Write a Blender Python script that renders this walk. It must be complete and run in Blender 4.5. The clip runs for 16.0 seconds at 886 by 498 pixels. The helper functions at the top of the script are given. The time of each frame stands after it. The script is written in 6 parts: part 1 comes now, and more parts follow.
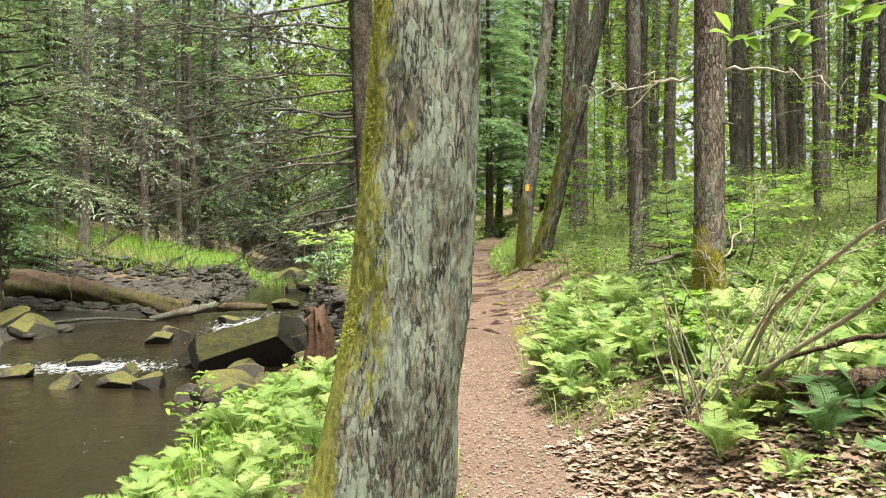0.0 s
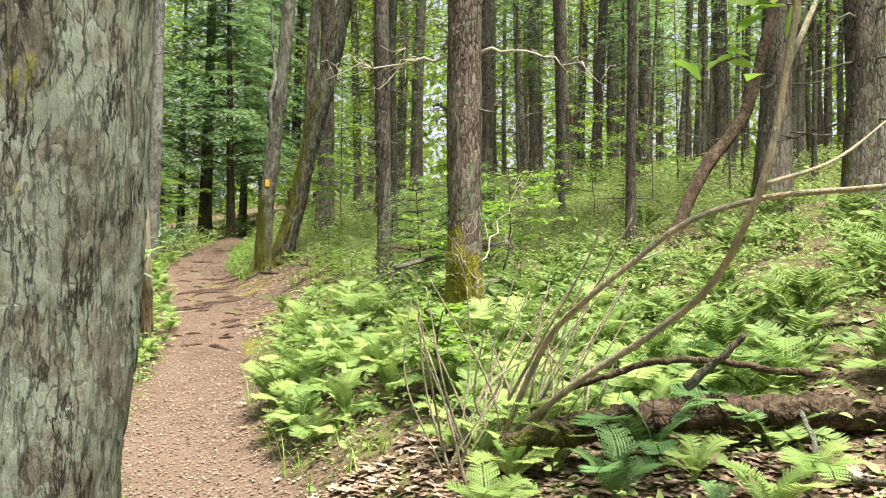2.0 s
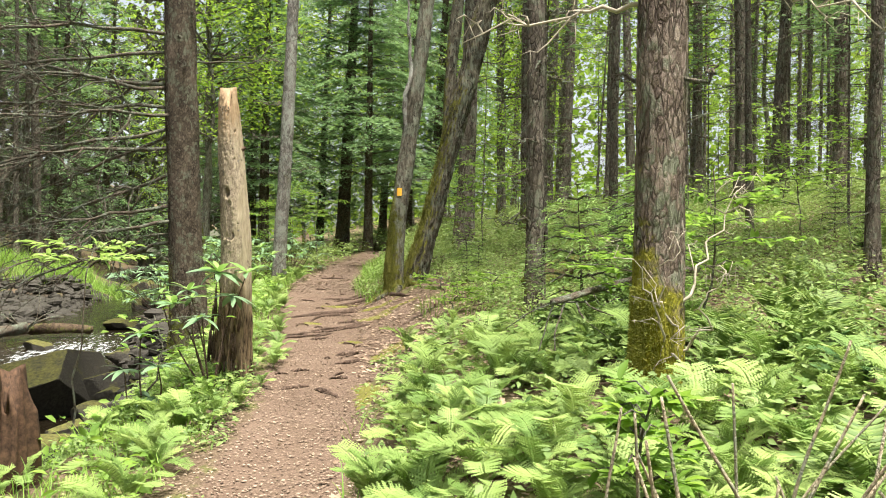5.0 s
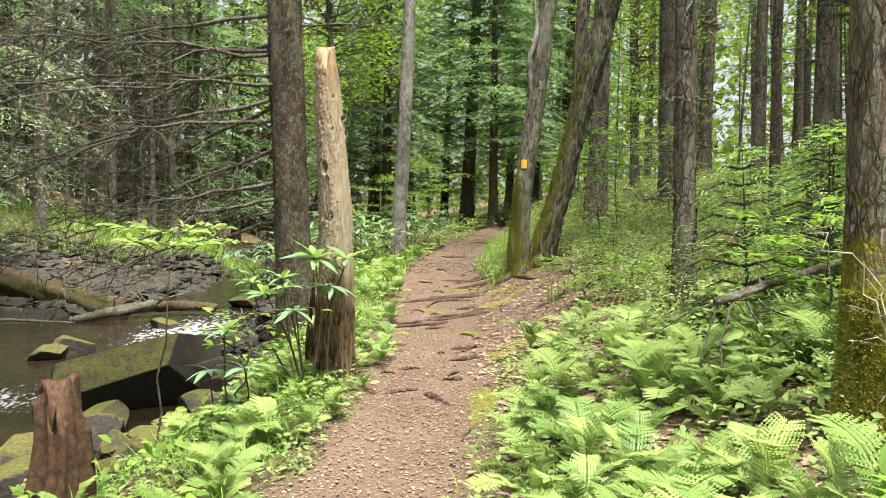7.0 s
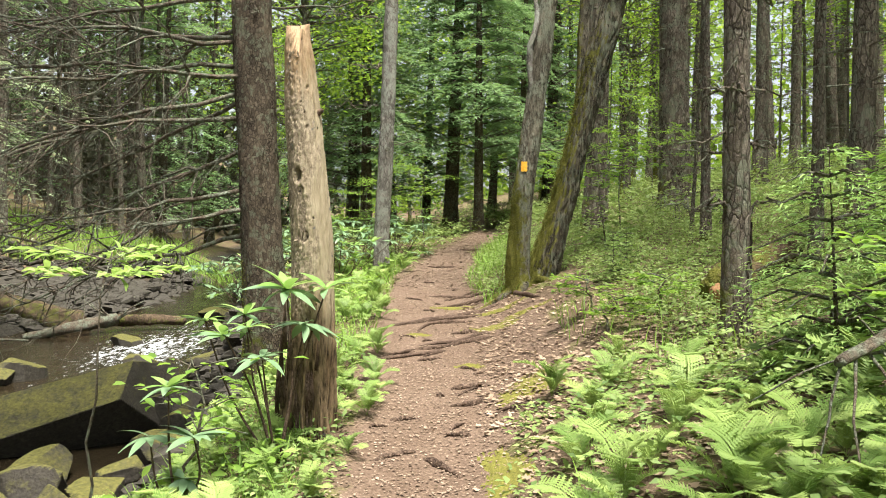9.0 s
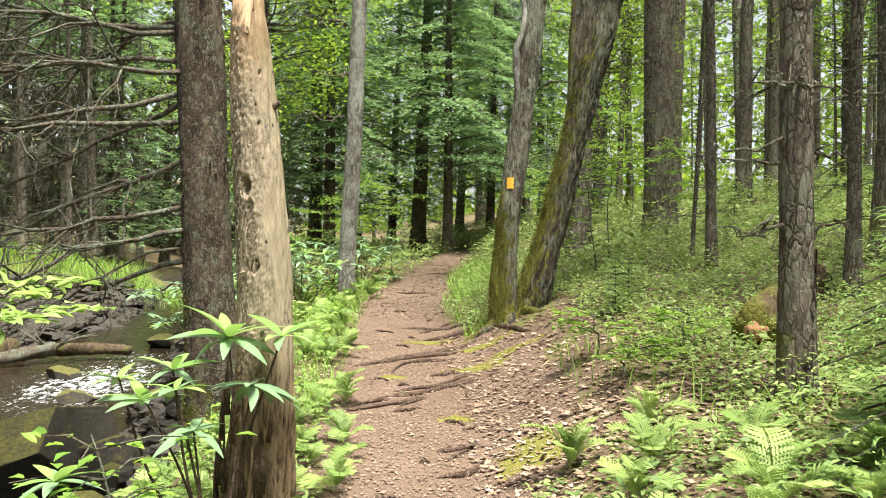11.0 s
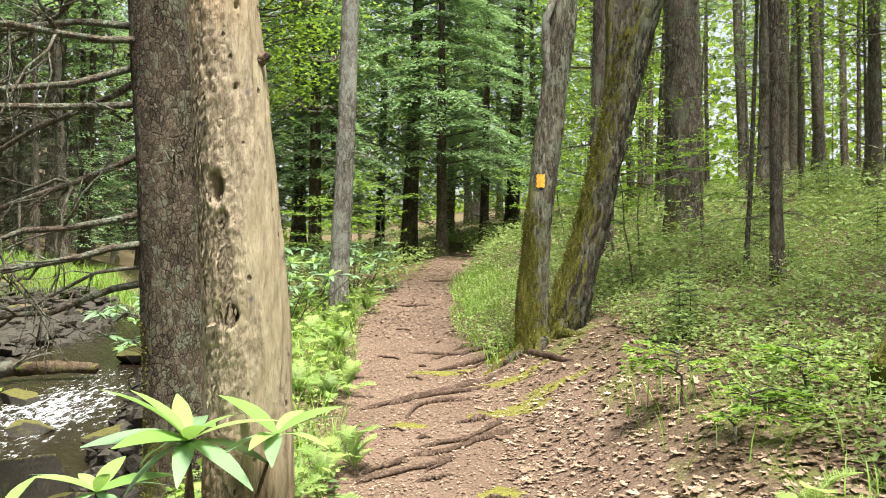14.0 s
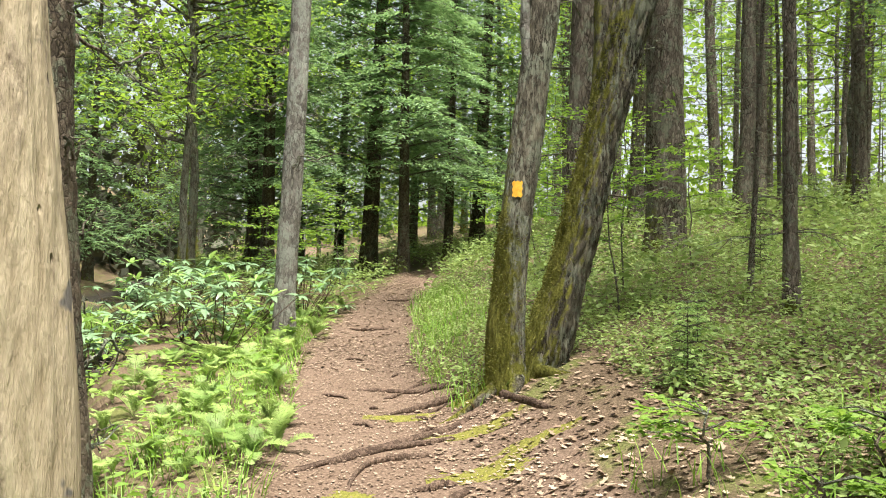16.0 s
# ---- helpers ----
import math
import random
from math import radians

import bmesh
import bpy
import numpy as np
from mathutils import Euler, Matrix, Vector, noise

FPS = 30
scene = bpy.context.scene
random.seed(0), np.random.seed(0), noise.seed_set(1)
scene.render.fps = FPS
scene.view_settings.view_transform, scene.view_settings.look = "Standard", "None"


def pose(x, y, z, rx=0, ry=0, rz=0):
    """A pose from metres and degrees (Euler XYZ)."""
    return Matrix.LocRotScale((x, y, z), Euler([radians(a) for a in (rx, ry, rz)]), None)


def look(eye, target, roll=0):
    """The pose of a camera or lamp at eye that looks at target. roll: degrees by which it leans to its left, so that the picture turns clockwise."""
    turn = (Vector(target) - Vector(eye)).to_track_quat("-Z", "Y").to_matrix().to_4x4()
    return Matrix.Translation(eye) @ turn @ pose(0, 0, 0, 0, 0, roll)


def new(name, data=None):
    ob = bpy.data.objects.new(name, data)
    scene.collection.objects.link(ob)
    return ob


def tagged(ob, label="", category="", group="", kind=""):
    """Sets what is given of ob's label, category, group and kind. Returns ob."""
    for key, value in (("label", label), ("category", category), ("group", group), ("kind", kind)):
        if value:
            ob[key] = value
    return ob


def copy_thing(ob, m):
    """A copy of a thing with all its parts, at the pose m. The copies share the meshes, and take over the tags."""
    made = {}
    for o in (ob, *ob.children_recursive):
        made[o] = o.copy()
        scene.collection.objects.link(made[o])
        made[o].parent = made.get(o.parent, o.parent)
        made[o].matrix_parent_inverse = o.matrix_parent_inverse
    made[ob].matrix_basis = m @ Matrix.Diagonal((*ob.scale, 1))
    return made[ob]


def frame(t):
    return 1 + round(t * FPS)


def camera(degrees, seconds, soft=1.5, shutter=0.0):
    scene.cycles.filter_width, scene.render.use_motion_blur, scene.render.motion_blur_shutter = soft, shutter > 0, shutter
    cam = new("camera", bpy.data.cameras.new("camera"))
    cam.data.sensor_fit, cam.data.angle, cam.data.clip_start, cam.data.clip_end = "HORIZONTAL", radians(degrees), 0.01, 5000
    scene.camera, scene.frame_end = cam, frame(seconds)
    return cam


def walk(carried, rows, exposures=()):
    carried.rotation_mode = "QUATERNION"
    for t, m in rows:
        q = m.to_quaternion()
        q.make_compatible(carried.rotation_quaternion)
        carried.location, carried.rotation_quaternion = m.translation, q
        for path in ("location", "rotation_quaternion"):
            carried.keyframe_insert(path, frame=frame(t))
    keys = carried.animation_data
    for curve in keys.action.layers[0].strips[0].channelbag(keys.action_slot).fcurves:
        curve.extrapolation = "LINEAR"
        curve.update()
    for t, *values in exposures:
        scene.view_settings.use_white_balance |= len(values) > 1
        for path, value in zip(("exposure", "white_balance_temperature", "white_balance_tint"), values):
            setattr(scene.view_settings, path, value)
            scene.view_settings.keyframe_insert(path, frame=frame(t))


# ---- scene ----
cam = camera(54.9, 16.0, soft=1.0)
METRES, EYE, TILT, LEAN, TURN = 10.0, 1.6, 0.0, 0.0, 0.0
ROWS = [
    (0.0, 0.0, 0.0, 0.0, 0.0, 0.0, -0.0),
    (0.5, 0.0023, 0.0284, -0.0016, -5.1, 0.01, -0.02),
    (1.0, -0.0007, 0.0606, 0.0007, -13.9, 0.06, 0.16),
    (1.5, 0.0085, 0.0885, -0.0002, -16.82, -0.19, 0.26),
    (2.0, 0.028, 0.122, 0.0027, -16.69, -0.01, -0.04),
    (2.5, 0.0344, 0.1525, 0.0016, -16.51, -0.08, -0.85),
    (3.0, 0.0397, 0.1837, 0.0053, -15.82, -0.34, -0.92),
    (3.5, 0.0522, 0.222, 0.0077, -12.29, -0.08, -1.25),
    (4.0, 0.0565, 0.2547, 0.0062, -9.6, -0.04, -1.85),
    (4.5, 0.0544, 0.2901, 0.0113, -8.56, 0.5, -1.29),
    (5.0, 0.0646, 0.3225, 0.0112, -7.23, 0.87, -1.19),
    (7.5, 0.0772, 0.4683, 0.0228, 2.03, -1.32, -0.93),
    (8.0, 0.0645, 0.5029, 0.0264, 1.83, -1.18, -0.94),
    (8.5, 0.0568, 0.5298, 0.0309, 0.41, -1.15, -0.66),
    (9.0, 0.0583, 0.5648, 0.0333, -0.14, -1.07, -0.64),
    (11.5, 0.0355, 0.7139, 0.0415, -5.07, 0.78, -1.04),
    (12.0, 0.027, 0.7381, 0.047, -11.16, 0.97, -0.71),
    (12.5, 0.0245, 0.7615, 0.0467, -8.26, 0.65, -0.16),
    (13.0, 0.0307, 0.789, 0.0475, -3.21, 0.41, -0.11),
    (13.5, 0.0292, 0.8125, 0.0458, -2.71, 0.22, -0.29),
    (14.0, 0.0181, 0.8443, 0.05, -3.93, 0.24, -0.44),
    (14.5, 0.0192, 0.8655, 0.0494, -4.5, 0.37, -0.68),
    (15.0, 0.0275, 0.8999, 0.0512, -4.87, 1.05, -1.01),
    (15.5, 0.0298, 0.938, 0.0491, -5.41, 1.28, -1.19),
    (16.0, 0.0317, 0.9717, 0.0548, -6.39, 1.25, -1.13),
]
walk(cam, [(t, pose(0, 0, EYE, TILT, LEAN, TURN) @ pose(METRES * x, METRES * y, METRES * z, 90 + pitch, roll, yaw)) for t, x, y, z, yaw, pitch, roll in ROWS],
     exposures=[(0.0, 1.4, 6600, 9.5), (5.0, 1.34, 6600, 9.5), (9.0, 1.36, 6600, 9.5), (12.0, 1.5, 6600, 9.5), (16.0, 1.46, 6600, 9.5)])

# ---- world, sun and exposure ----
world = bpy.data.worlds.new("sky")
scene.world = world
world.use_nodes = True
wn = world.node_tree
sky = wn.nodes.new("ShaderNodeTexSky")
sky.sky_type = "NISHITA"
sky.sun_disc = False
sky.sun_elevation, sky.sun_rotation = radians(73), radians(153)
sky.air_density, sky.dust_density, sky.ozone_density = 1.0, 3.0, 0.4
wn.nodes["Background"].inputs["Strength"].default_value = 0.098
haze = wn.nodes.new("ShaderNodeHueSaturation")
haze.inputs["Saturation"].default_value = 0.4
wn.links.new(sky.outputs[0], haze.inputs["Color"])
wn.links.new(haze.outputs[0], wn.nodes["Background"].inputs["Color"])
sun = new("sun", bpy.data.lights.new("sun", "SUN"))
sun.data.energy, sun.data.angle, sun.data.color = 5.0, radians(16), (1.0, 0.95, 0.86)
sun.matrix_world = look((3, -6, 22), (0, 0, 0))


# ---- node helpers and materials ----
def material(name, rough=0.8, spec=0.3):
    m = bpy.data.materials.new(name)
    m.use_nodes = True
    b = m.node_tree.nodes["Principled BSDF"]
    b.inputs["Roughness"].default_value = rough
    b.inputs["Specular IOR Level"].default_value = spec
    return m, m.node_tree, b


def node(nt, kind, **values):
    n = nt.nodes.new(kind)
    for key, value in values.items():
        if key in n.inputs:
            n.inputs[key].default_value = value
    return n


def coords(nt, scale=(1, 1, 1), what="Object"):
    tc = nt.nodes.new("ShaderNodeTexCoord")
    mp = node(nt, "ShaderNodeMapping", Scale=scale)
    nt.links.new(tc.outputs[what], mp.inputs["Vector"])
    return mp.outputs[0]


def noise_tex(nt, vec, scale, detail=5, rough=0.6):
    n = node(nt, "ShaderNodeTexNoise", Scale=scale, Detail=detail, Roughness=rough)
    nt.links.new(vec, n.inputs["Vector"])
    return n.outputs["Fac"]


def voronoi(nt, vec, scale, feature="DISTANCE_TO_EDGE"):
    n = node(nt, "ShaderNodeTexVoronoi", Scale=scale)
    n.feature = feature
    nt.links.new(vec, n.inputs["Vector"])
    return n.outputs["Distance"]


def ramp(nt, fac, *stops):
    n = nt.nodes.new("ShaderNodeValToRGB")
    el = n.color_ramp.elements
    while len(el) < len(stops):
        el.new(0.5)
    for e, (p, c) in zip(el, stops):
        e.position = p
        e.color = (c, c, c, 1) if isinstance(c, (int, float)) else (*c, 1)
    nt.links.new(fac, n.inputs["Fac"])
    return n.outputs["Color"]


def mix(nt, fac, a, b, blend="MIX"):
    n = nt.nodes.new("ShaderNodeMix")
    n.data_type, n.blend_type = "RGBA", blend
    for value, i in ((fac, 0), (a, 6), (b, 7)):
        if isinstance(value, (int, float)):
            n.inputs[i].default_value = value if i == 0 else (value, value, value, 1)
        elif isinstance(value, tuple):
            n.inputs[i].default_value = (*value, 1)
        else:
            nt.links.new(value, n.inputs[i])
    return n.outputs[2]


def calc(nt, op, a, b=0.0, clamp=False):
    n = nt.nodes.new("ShaderNodeMath")
    n.operation, n.use_clamp = op, clamp
    for value, i in ((a, 0), (b, 1)):
        if isinstance(value, (int, float)):
            n.inputs[i].default_value = value
        else:
            nt.links.new(value, n.inputs[i])
    return n.outputs[0]


def bump(nt, b, height, strength=0.5, distance=0.02):
    n = node(nt, "ShaderNodeBump", Strength=strength, Distance=distance)
    nt.links.new(height, n.inputs["Height"])
    nt.links.new(n.outputs[0], b.inputs["Normal"])


def axis(nt, vec, which):
    n = nt.nodes.new("ShaderNodeSeparateXYZ")
    nt.links.new(vec, n.inputs[0])
    return n.outputs[which]


def attr(nt, name):
    n = nt.nodes.new("ShaderNodeAttribute")
    n.attribute_name = name
    return n.outputs["Fac"]


def bark(name, dark, mid, pale, moss=0.0, lichen=0.0, stretch=0.3, scale=22, moss_top=1.0, relief=0.02, foot=0.62, side=0.2, contrast=0.75, plates=0.0, thin=1.0, moss_col=(0.16, 0.19, 0.03)):
    """Bark in long scales, with lichen patches and moss that thins out up the stem."""
    m, nt, b = material(name, 0.9, 0.15)
    vec = coords(nt, (1, 1, stretch))
    plain = coords(nt)
    warp = nt.nodes.new("ShaderNodeMix")
    warp.data_type = "VECTOR"
    wob = node(nt, "ShaderNodeTexNoise", Scale=9.0, Detail=3.0)
    nt.links.new(vec, wob.inputs["Vector"])
    warp.inputs[0].default_value = 0.12
    nt.links.new(vec, warp.inputs[4])
    nt.links.new(wob.outputs["Color"], warp.inputs[5])
    vec2 = warp.outputs[1]
    cell = voronoi(nt, vec2, scale)
    long = coords(nt, (1, 1, stretch * 0.45))
    ridge = calc(nt, "ABSOLUTE", calc(nt, "SUBTRACT", noise_tex(nt, long, scale * 0.75, 4, 0.62), 0.5))
    crack = ramp(nt, ridge, (0.0, 0.05), (0.05 * thin, 0.75), (0.12 * thin, 1.0))
    crack = calc(nt, "MULTIPLY", crack, ramp(nt, cell, (0.0, 0.45), (0.1 * thin, 1.0)))
    if plates:
        deep = calc(nt, "ABSOLUTE", calc(nt, "SUBTRACT", noise_tex(nt, coords(nt, (1, 1, 0.2)), scale * 0.5, 3, 0.55), 0.5))
        crack = calc(nt, "MULTIPLY", crack, ramp(nt, deep, (0.0, 1 - plates), (0.035, 1 - 0.6 * plates), (0.07, 1.0)))
    crack = calc(nt, "ADD", calc(nt, "MULTIPLY", crack, contrast), 1 - contrast)
    fine = noise_tex(nt, vec, scale * 3.2, 6, 0.7)
    broad = noise_tex(nt, plain, 3.5, 4)
    col = mix(nt, ramp(nt, fine, (0.3, 0.0), (0.7, 1.0)), mid, pale)
    col = mix(nt, ramp(nt, broad, (0.35, 0.0), (0.65, 0.55)), col, mix(nt, 0.5, dark, mid))
    col = mix(nt, crack, dark, col)
    if lichen:
        spots = noise_tex(nt, plain, 7.0, 6, 0.65)
        fac = calc(nt, "MULTIPLY", ramp(nt, spots, (0.5 - 0.12 * lichen, 0.0), (0.62 - 0.08 * lichen, 0.85)), crack)
        col = mix(nt, fac, col, mix(nt, fine, (0.135, 0.17, 0.125), (0.27, 0.315, 0.245)))
    if moss:
        z = axis(nt, plain, 2)
        x = axis(nt, nt.nodes.new("ShaderNodeNewGeometry").outputs["Normal"], 0)
        low = calc(nt, "SUBTRACT", 1.0, calc(nt, "DIVIDE", z, moss_top), True)
        lump = noise_tex(nt, plain, 6.0, 6, 0.7)
        fac = calc(nt, "ADD", calc(nt, "MULTIPLY", low, foot * moss), calc(nt, "MULTIPLY", x, -side * moss))
        fac = calc(nt, "ADD", fac, calc(nt, "SUBTRACT", lump, 0.72))
        fac = ramp(nt, fac, (0.02, 0.0), (0.16, 0.95))
        col = mix(nt, fac, col, mix(nt, ramp(nt, noise_tex(nt, plain, 60, 3), (0.3, 0.0), (0.7, 1.0)), tuple(c * 0.5 for c in moss_col), moss_col))
    nt.links.new(col, b.inputs["Base Color"])
    h = calc(nt, "ADD", calc(nt, "MULTIPLY", crack, 0.8), calc(nt, "MULTIPLY", fine, 0.5))
    bump(nt, b, h, 0.9, relief)
    return m


def plated_bark(name, dark, mid, pale, scale=20, stretch=0.45, crack=0.1, lichen=0.0, lichen_col=(0.3, 0.34, 0.27), moss=0.0, moss_top=1.0, moss_col=(0.23, 0.25, 0.03), foot=0.6, side=0.2, relief=0.02, tone=0.5, depth=1.0, furrow=0.0):
    """Bark broken into uneven flakes: each flake has its own tone, the joints between them are sunk and dark."""
    m, nt, b = material(name, 0.9, 0.15)
    plain_c = coords(nt)
    vec = coords(nt, (1, 1, stretch))
    for size, amount in ((4.0, 0.08), (26.0, 0.02)):
        wob = node(nt, "ShaderNodeTexNoise", Scale=size, Detail=4.0, Roughness=0.65)
        nt.links.new(vec, wob.inputs["Vector"])
        move = nt.nodes.new("ShaderNodeVectorMath")
        move.operation = "MULTIPLY_ADD"
        nt.links.new(wob.outputs["Color"], move.inputs[0])
        move.inputs[1].default_value = (amount, amount, amount)
        nt.links.new(vec, move.inputs[2])
        vec = move.outputs[0]
    edge = voronoi(nt, vec, scale)
    cells = node(nt, "ShaderNodeTexVoronoi", Scale=scale)
    nt.links.new(vec, cells.inputs["Vector"])
    shade = axis(nt, cells.outputs["Color"], 0)
    small = node(nt, "ShaderNodeTexVoronoi", Scale=scale * 2.6)
    nt.links.new(vec, small.inputs["Vector"])
    small_edge = voronoi(nt, vec, scale * 2.6)
    fine = noise_tex(nt, plain_c, scale * 7, 6, 0.75)
    broad = noise_tex(nt, plain_c, 2.6, 4)
    open_up = ramp(nt, noise_tex(nt, coords(nt, (1, 1, 0.4)), 5.5, 4, 0.6), (0.36, 0.25), (0.62, 1.0))
    joint = ramp(nt, edge, (0.0, 0.0), (crack * 0.45, 0.35), (crack, 1.0))
    gap = calc(nt, "MULTIPLY", calc(nt, "SUBTRACT", 1.0, joint), open_up)
    chip = calc(nt, "MULTIPLY", ramp(nt, small_edge, (0.0, 1.0), (0.09, 0.0)), calc(nt, "MULTIPLY", open_up, 0.6))
    gap = calc(nt, "MULTIPLY", gap if furrow else calc(nt, "MAXIMUM", gap, chip), depth)
    if furrow:
        ragged = noise_tex(nt, coords(nt, (1, 1, 0.3)), furrow * 1.6, 9, 0.72)
        groove = calc(nt, "ABSOLUTE", calc(nt, "SUBTRACT", noise_tex(nt, coords(nt, (1, 1, 0.2)), furrow, 7, 0.62), 0.5))
        groove = calc(nt, "MULTIPLY", ramp(nt, groove, (0.0, 1.0), (0.012, 0.8), (0.032, 0.0)), open_up)
        pits = ramp(nt, ragged, (0.34, 0.9), (0.395, 0.0))
        gap = calc(nt, "MAXIMUM", calc(nt, "MULTIPLY", gap, 0.5), calc(nt, "MAXIMUM", groove, pits))
    fac = calc(nt, "ADD", calc(nt, "MULTIPLY", shade, tone), calc(nt, "MULTIPLY", axis(nt, small.outputs["Color"], 1), 0.3))
    fac = calc(nt, "ADD", fac, calc(nt, "MULTIPLY", calc(nt, "SUBTRACT", fine, 0.5), 0.9))
    fac = calc(nt, "ADD", fac, calc(nt, "MULTIPLY", calc(nt, "SUBTRACT", broad, 0.5), 0.8))
    col = ramp(nt, fac, (0.0, tuple(0.55 * c for c in mid)), (0.35, mid), (0.85, pale))
    if lichen:
        spots = calc(nt, "ADD", noise_tex(nt, plain_c, 5.0, 7, 0.72), calc(nt, "MULTIPLY", calc(nt, "SUBTRACT", shade, 0.5), 0.12))
        grey = ramp(nt, spots, (0.53 - 0.12 * lichen, 0.0), (0.6 - 0.08 * lichen, 0.9))
        col = mix(nt, grey, col, mix(nt, ramp(nt, fine, (0.25, 0.0), (0.75, 1.0)), tuple(0.6 * c for c in lichen_col), lichen_col))
    col = mix(nt, gap, col, dark)
    if moss:
        z = axis(nt, plain_c, 2)
        x = axis(nt, nt.nodes.new("ShaderNodeNewGeometry").outputs["Normal"], 0)
        low = calc(nt, "SUBTRACT", 1.0, calc(nt, "DIVIDE", z, moss_top), True)
        lump = noise_tex(nt, plain_c, 6.0, 6, 0.7)
        fac = calc(nt, "ADD", calc(nt, "MULTIPLY", low, foot * moss), calc(nt, "MULTIPLY", x, -side * moss))
        fac = calc(nt, "ADD", fac, calc(nt, "SUBTRACT", lump, 0.72))
        fac = ramp(nt, fac, (0.02, 0.0), (0.16, 0.95))
        col = mix(nt, fac, col, mix(nt, ramp(nt, noise_tex(nt, plain_c, 60, 3), (0.3, 0.0), (0.7, 1.0)), tuple(c * 0.5 for c in moss_col), moss_col))
    nt.links.new(col, b.inputs["Base Color"])
    if furrow:
        fine = calc(nt, "ADD", fine, calc(nt, "MULTIPLY", ragged, 3.5))
    h = calc(nt, "SUBTRACT", calc(nt, "ADD", calc(nt, "MULTIPLY", fine, 0.35), calc(nt, "MULTIPLY", shade, 0.8)), gap)
    bump(nt, b, h, 1.0, relief)
    return m


def leafy(name, dark, light, trans=0.35, rough=0.5, per="island", warm=None, spec=0.3):
    """Thin leaves: colour varies from leaf to leaf, light comes through."""
    m, nt, b = material(name, rough, spec)
    if per == "island":
        rnd = nt.nodes.new("ShaderNodeNewGeometry").outputs["Random Per Island"]
    else:
        rnd = nt.nodes.new("ShaderNodeObjectInfo").outputs["Random"]
    vec = coords(nt)
    broad = noise_tex(nt, vec, 1.3, 3)
    fac = calc(nt, "ADD", calc(nt, "MULTIPLY", rnd, 0.6), calc(nt, "MULTIPLY", broad, 0.5))
    stops = [(0.2, dark), (0.85, light)]
    if warm:
        stops = [(0.15, dark), (0.75, light), (0.93, warm)]
    col = ramp(nt, fac, *stops)
    nt.links.new(col, b.inputs["Base Color"])
    t = nt.nodes.new("ShaderNodeBsdfTranslucent")
    nt.links.new(mix(nt, 1.0, col, (1.0, 1.0, 0.75), "MULTIPLY"), t.inputs["Color"])
    ms = node(nt, "ShaderNodeMixShader", Fac=trans)
    nt.links.new(b.outputs[0], ms.inputs[1])
    nt.links.new(t.outputs[0], ms.inputs[2])
    nt.links.new(ms.outputs[0], nt.nodes["Material Output"].inputs["Surface"])
    return m


M_MAPLE = plated_bark("bark_grey_plates", (0.028, 0.023, 0.017), (0.21, 0.195, 0.15), (0.4, 0.385, 0.315), 26, 0.3, 0.06, 0.8, (0.36, 0.415, 0.325), 1.0, 5.0, (0.38, 0.39, 0.08), 0.06, 0.5, 0.026, 0.35, 0.6, 20.0)
M_PINE = plated_bark("bark_red_pine", (0.035, 0.024, 0.018), (0.22, 0.17, 0.138), (0.46, 0.385, 0.325), 34, 0.3, 0.15, 0.15, (0.26, 0.28, 0.2), 0.8, 1.0, (0.36, 0.34, 0.035), 0.95, 0.2, 0.016, 0.5)
M_SPRUCE = plated_bark("bark_dark_spruce", (0.02, 0.015, 0.011), (0.105, 0.082, 0.06), (0.21, 0.17, 0.128), 34, 0.6, 0.12, 0.1, (0.2, 0.21, 0.15), 0.5, 0.9, (0.15, 0.17, 0.03), 0.62, 0.2, 0.014)
M_TWIN = plated_bark("bark_mossy_maple", (0.025, 0.02, 0.015), (0.15, 0.135, 0.102), (0.29, 0.27, 0.215), 30, 0.3, 0.07, 0.55, (0.26, 0.28, 0.215), 0.75, 2.2, (0.18, 0.18, 0.03), 0.62, 0.25, 0.018, 0.5, 0.6, 22.0)
M_TWIN_DARK = plated_bark("bark_dark_mossy_maple", (0.016, 0.012, 0.009), (0.11, 0.098, 0.07), (0.23, 0.21, 0.16), 28, 0.2, 0.08, 0.2, (0.2, 0.215, 0.16), 0.75, 4.2, (0.2, 0.2, 0.035), 0.4, 0.35, 0.03, 0.5, 0.7, 14.0)
M_PALE = plated_bark("bark_pale_ash", (0.06, 0.052, 0.045), (0.2, 0.185, 0.165), (0.4, 0.38, 0.34), 26, 0.4, 0.1, 0.5, (0.36, 0.38, 0.33), 0.3, 0.6, (0.15, 0.16, 0.03), 0.6, 0.2, 0.014, depth=0.8)
M_FOREST = plated_bark("bark_forest_pine", (0.03, 0.023, 0.018), (0.155, 0.13, 0.105), (0.31, 0.268, 0.222), 26, 0.35, 0.13, 0.25, (0.24, 0.25, 0.19), 0.4, 1.5, (0.16, 0.17, 0.03), 0.62, 0.2, 0.018)
M_TWIG = bark("bark_dead_twig", (0.04, 0.03, 0.022), (0.12, 0.095, 0.07), (0.24, 0.2, 0.16), lichen=0.5, stretch=1.0, scale=30)
M_STEM = bark("bark_tan_stem", (0.27, 0.21, 0.135), (0.47, 0.385, 0.26), (0.6, 0.52, 0.38), moss=0.1, lichen=0.3, stretch=0.8, scale=40, moss_top=0.5, contrast=0.5)
M_ROOT = bark("bark_root", (0.035, 0.022, 0.016), (0.115, 0.075, 0.055), (0.23, 0.165, 0.125), stretch=0.6, scale=30)
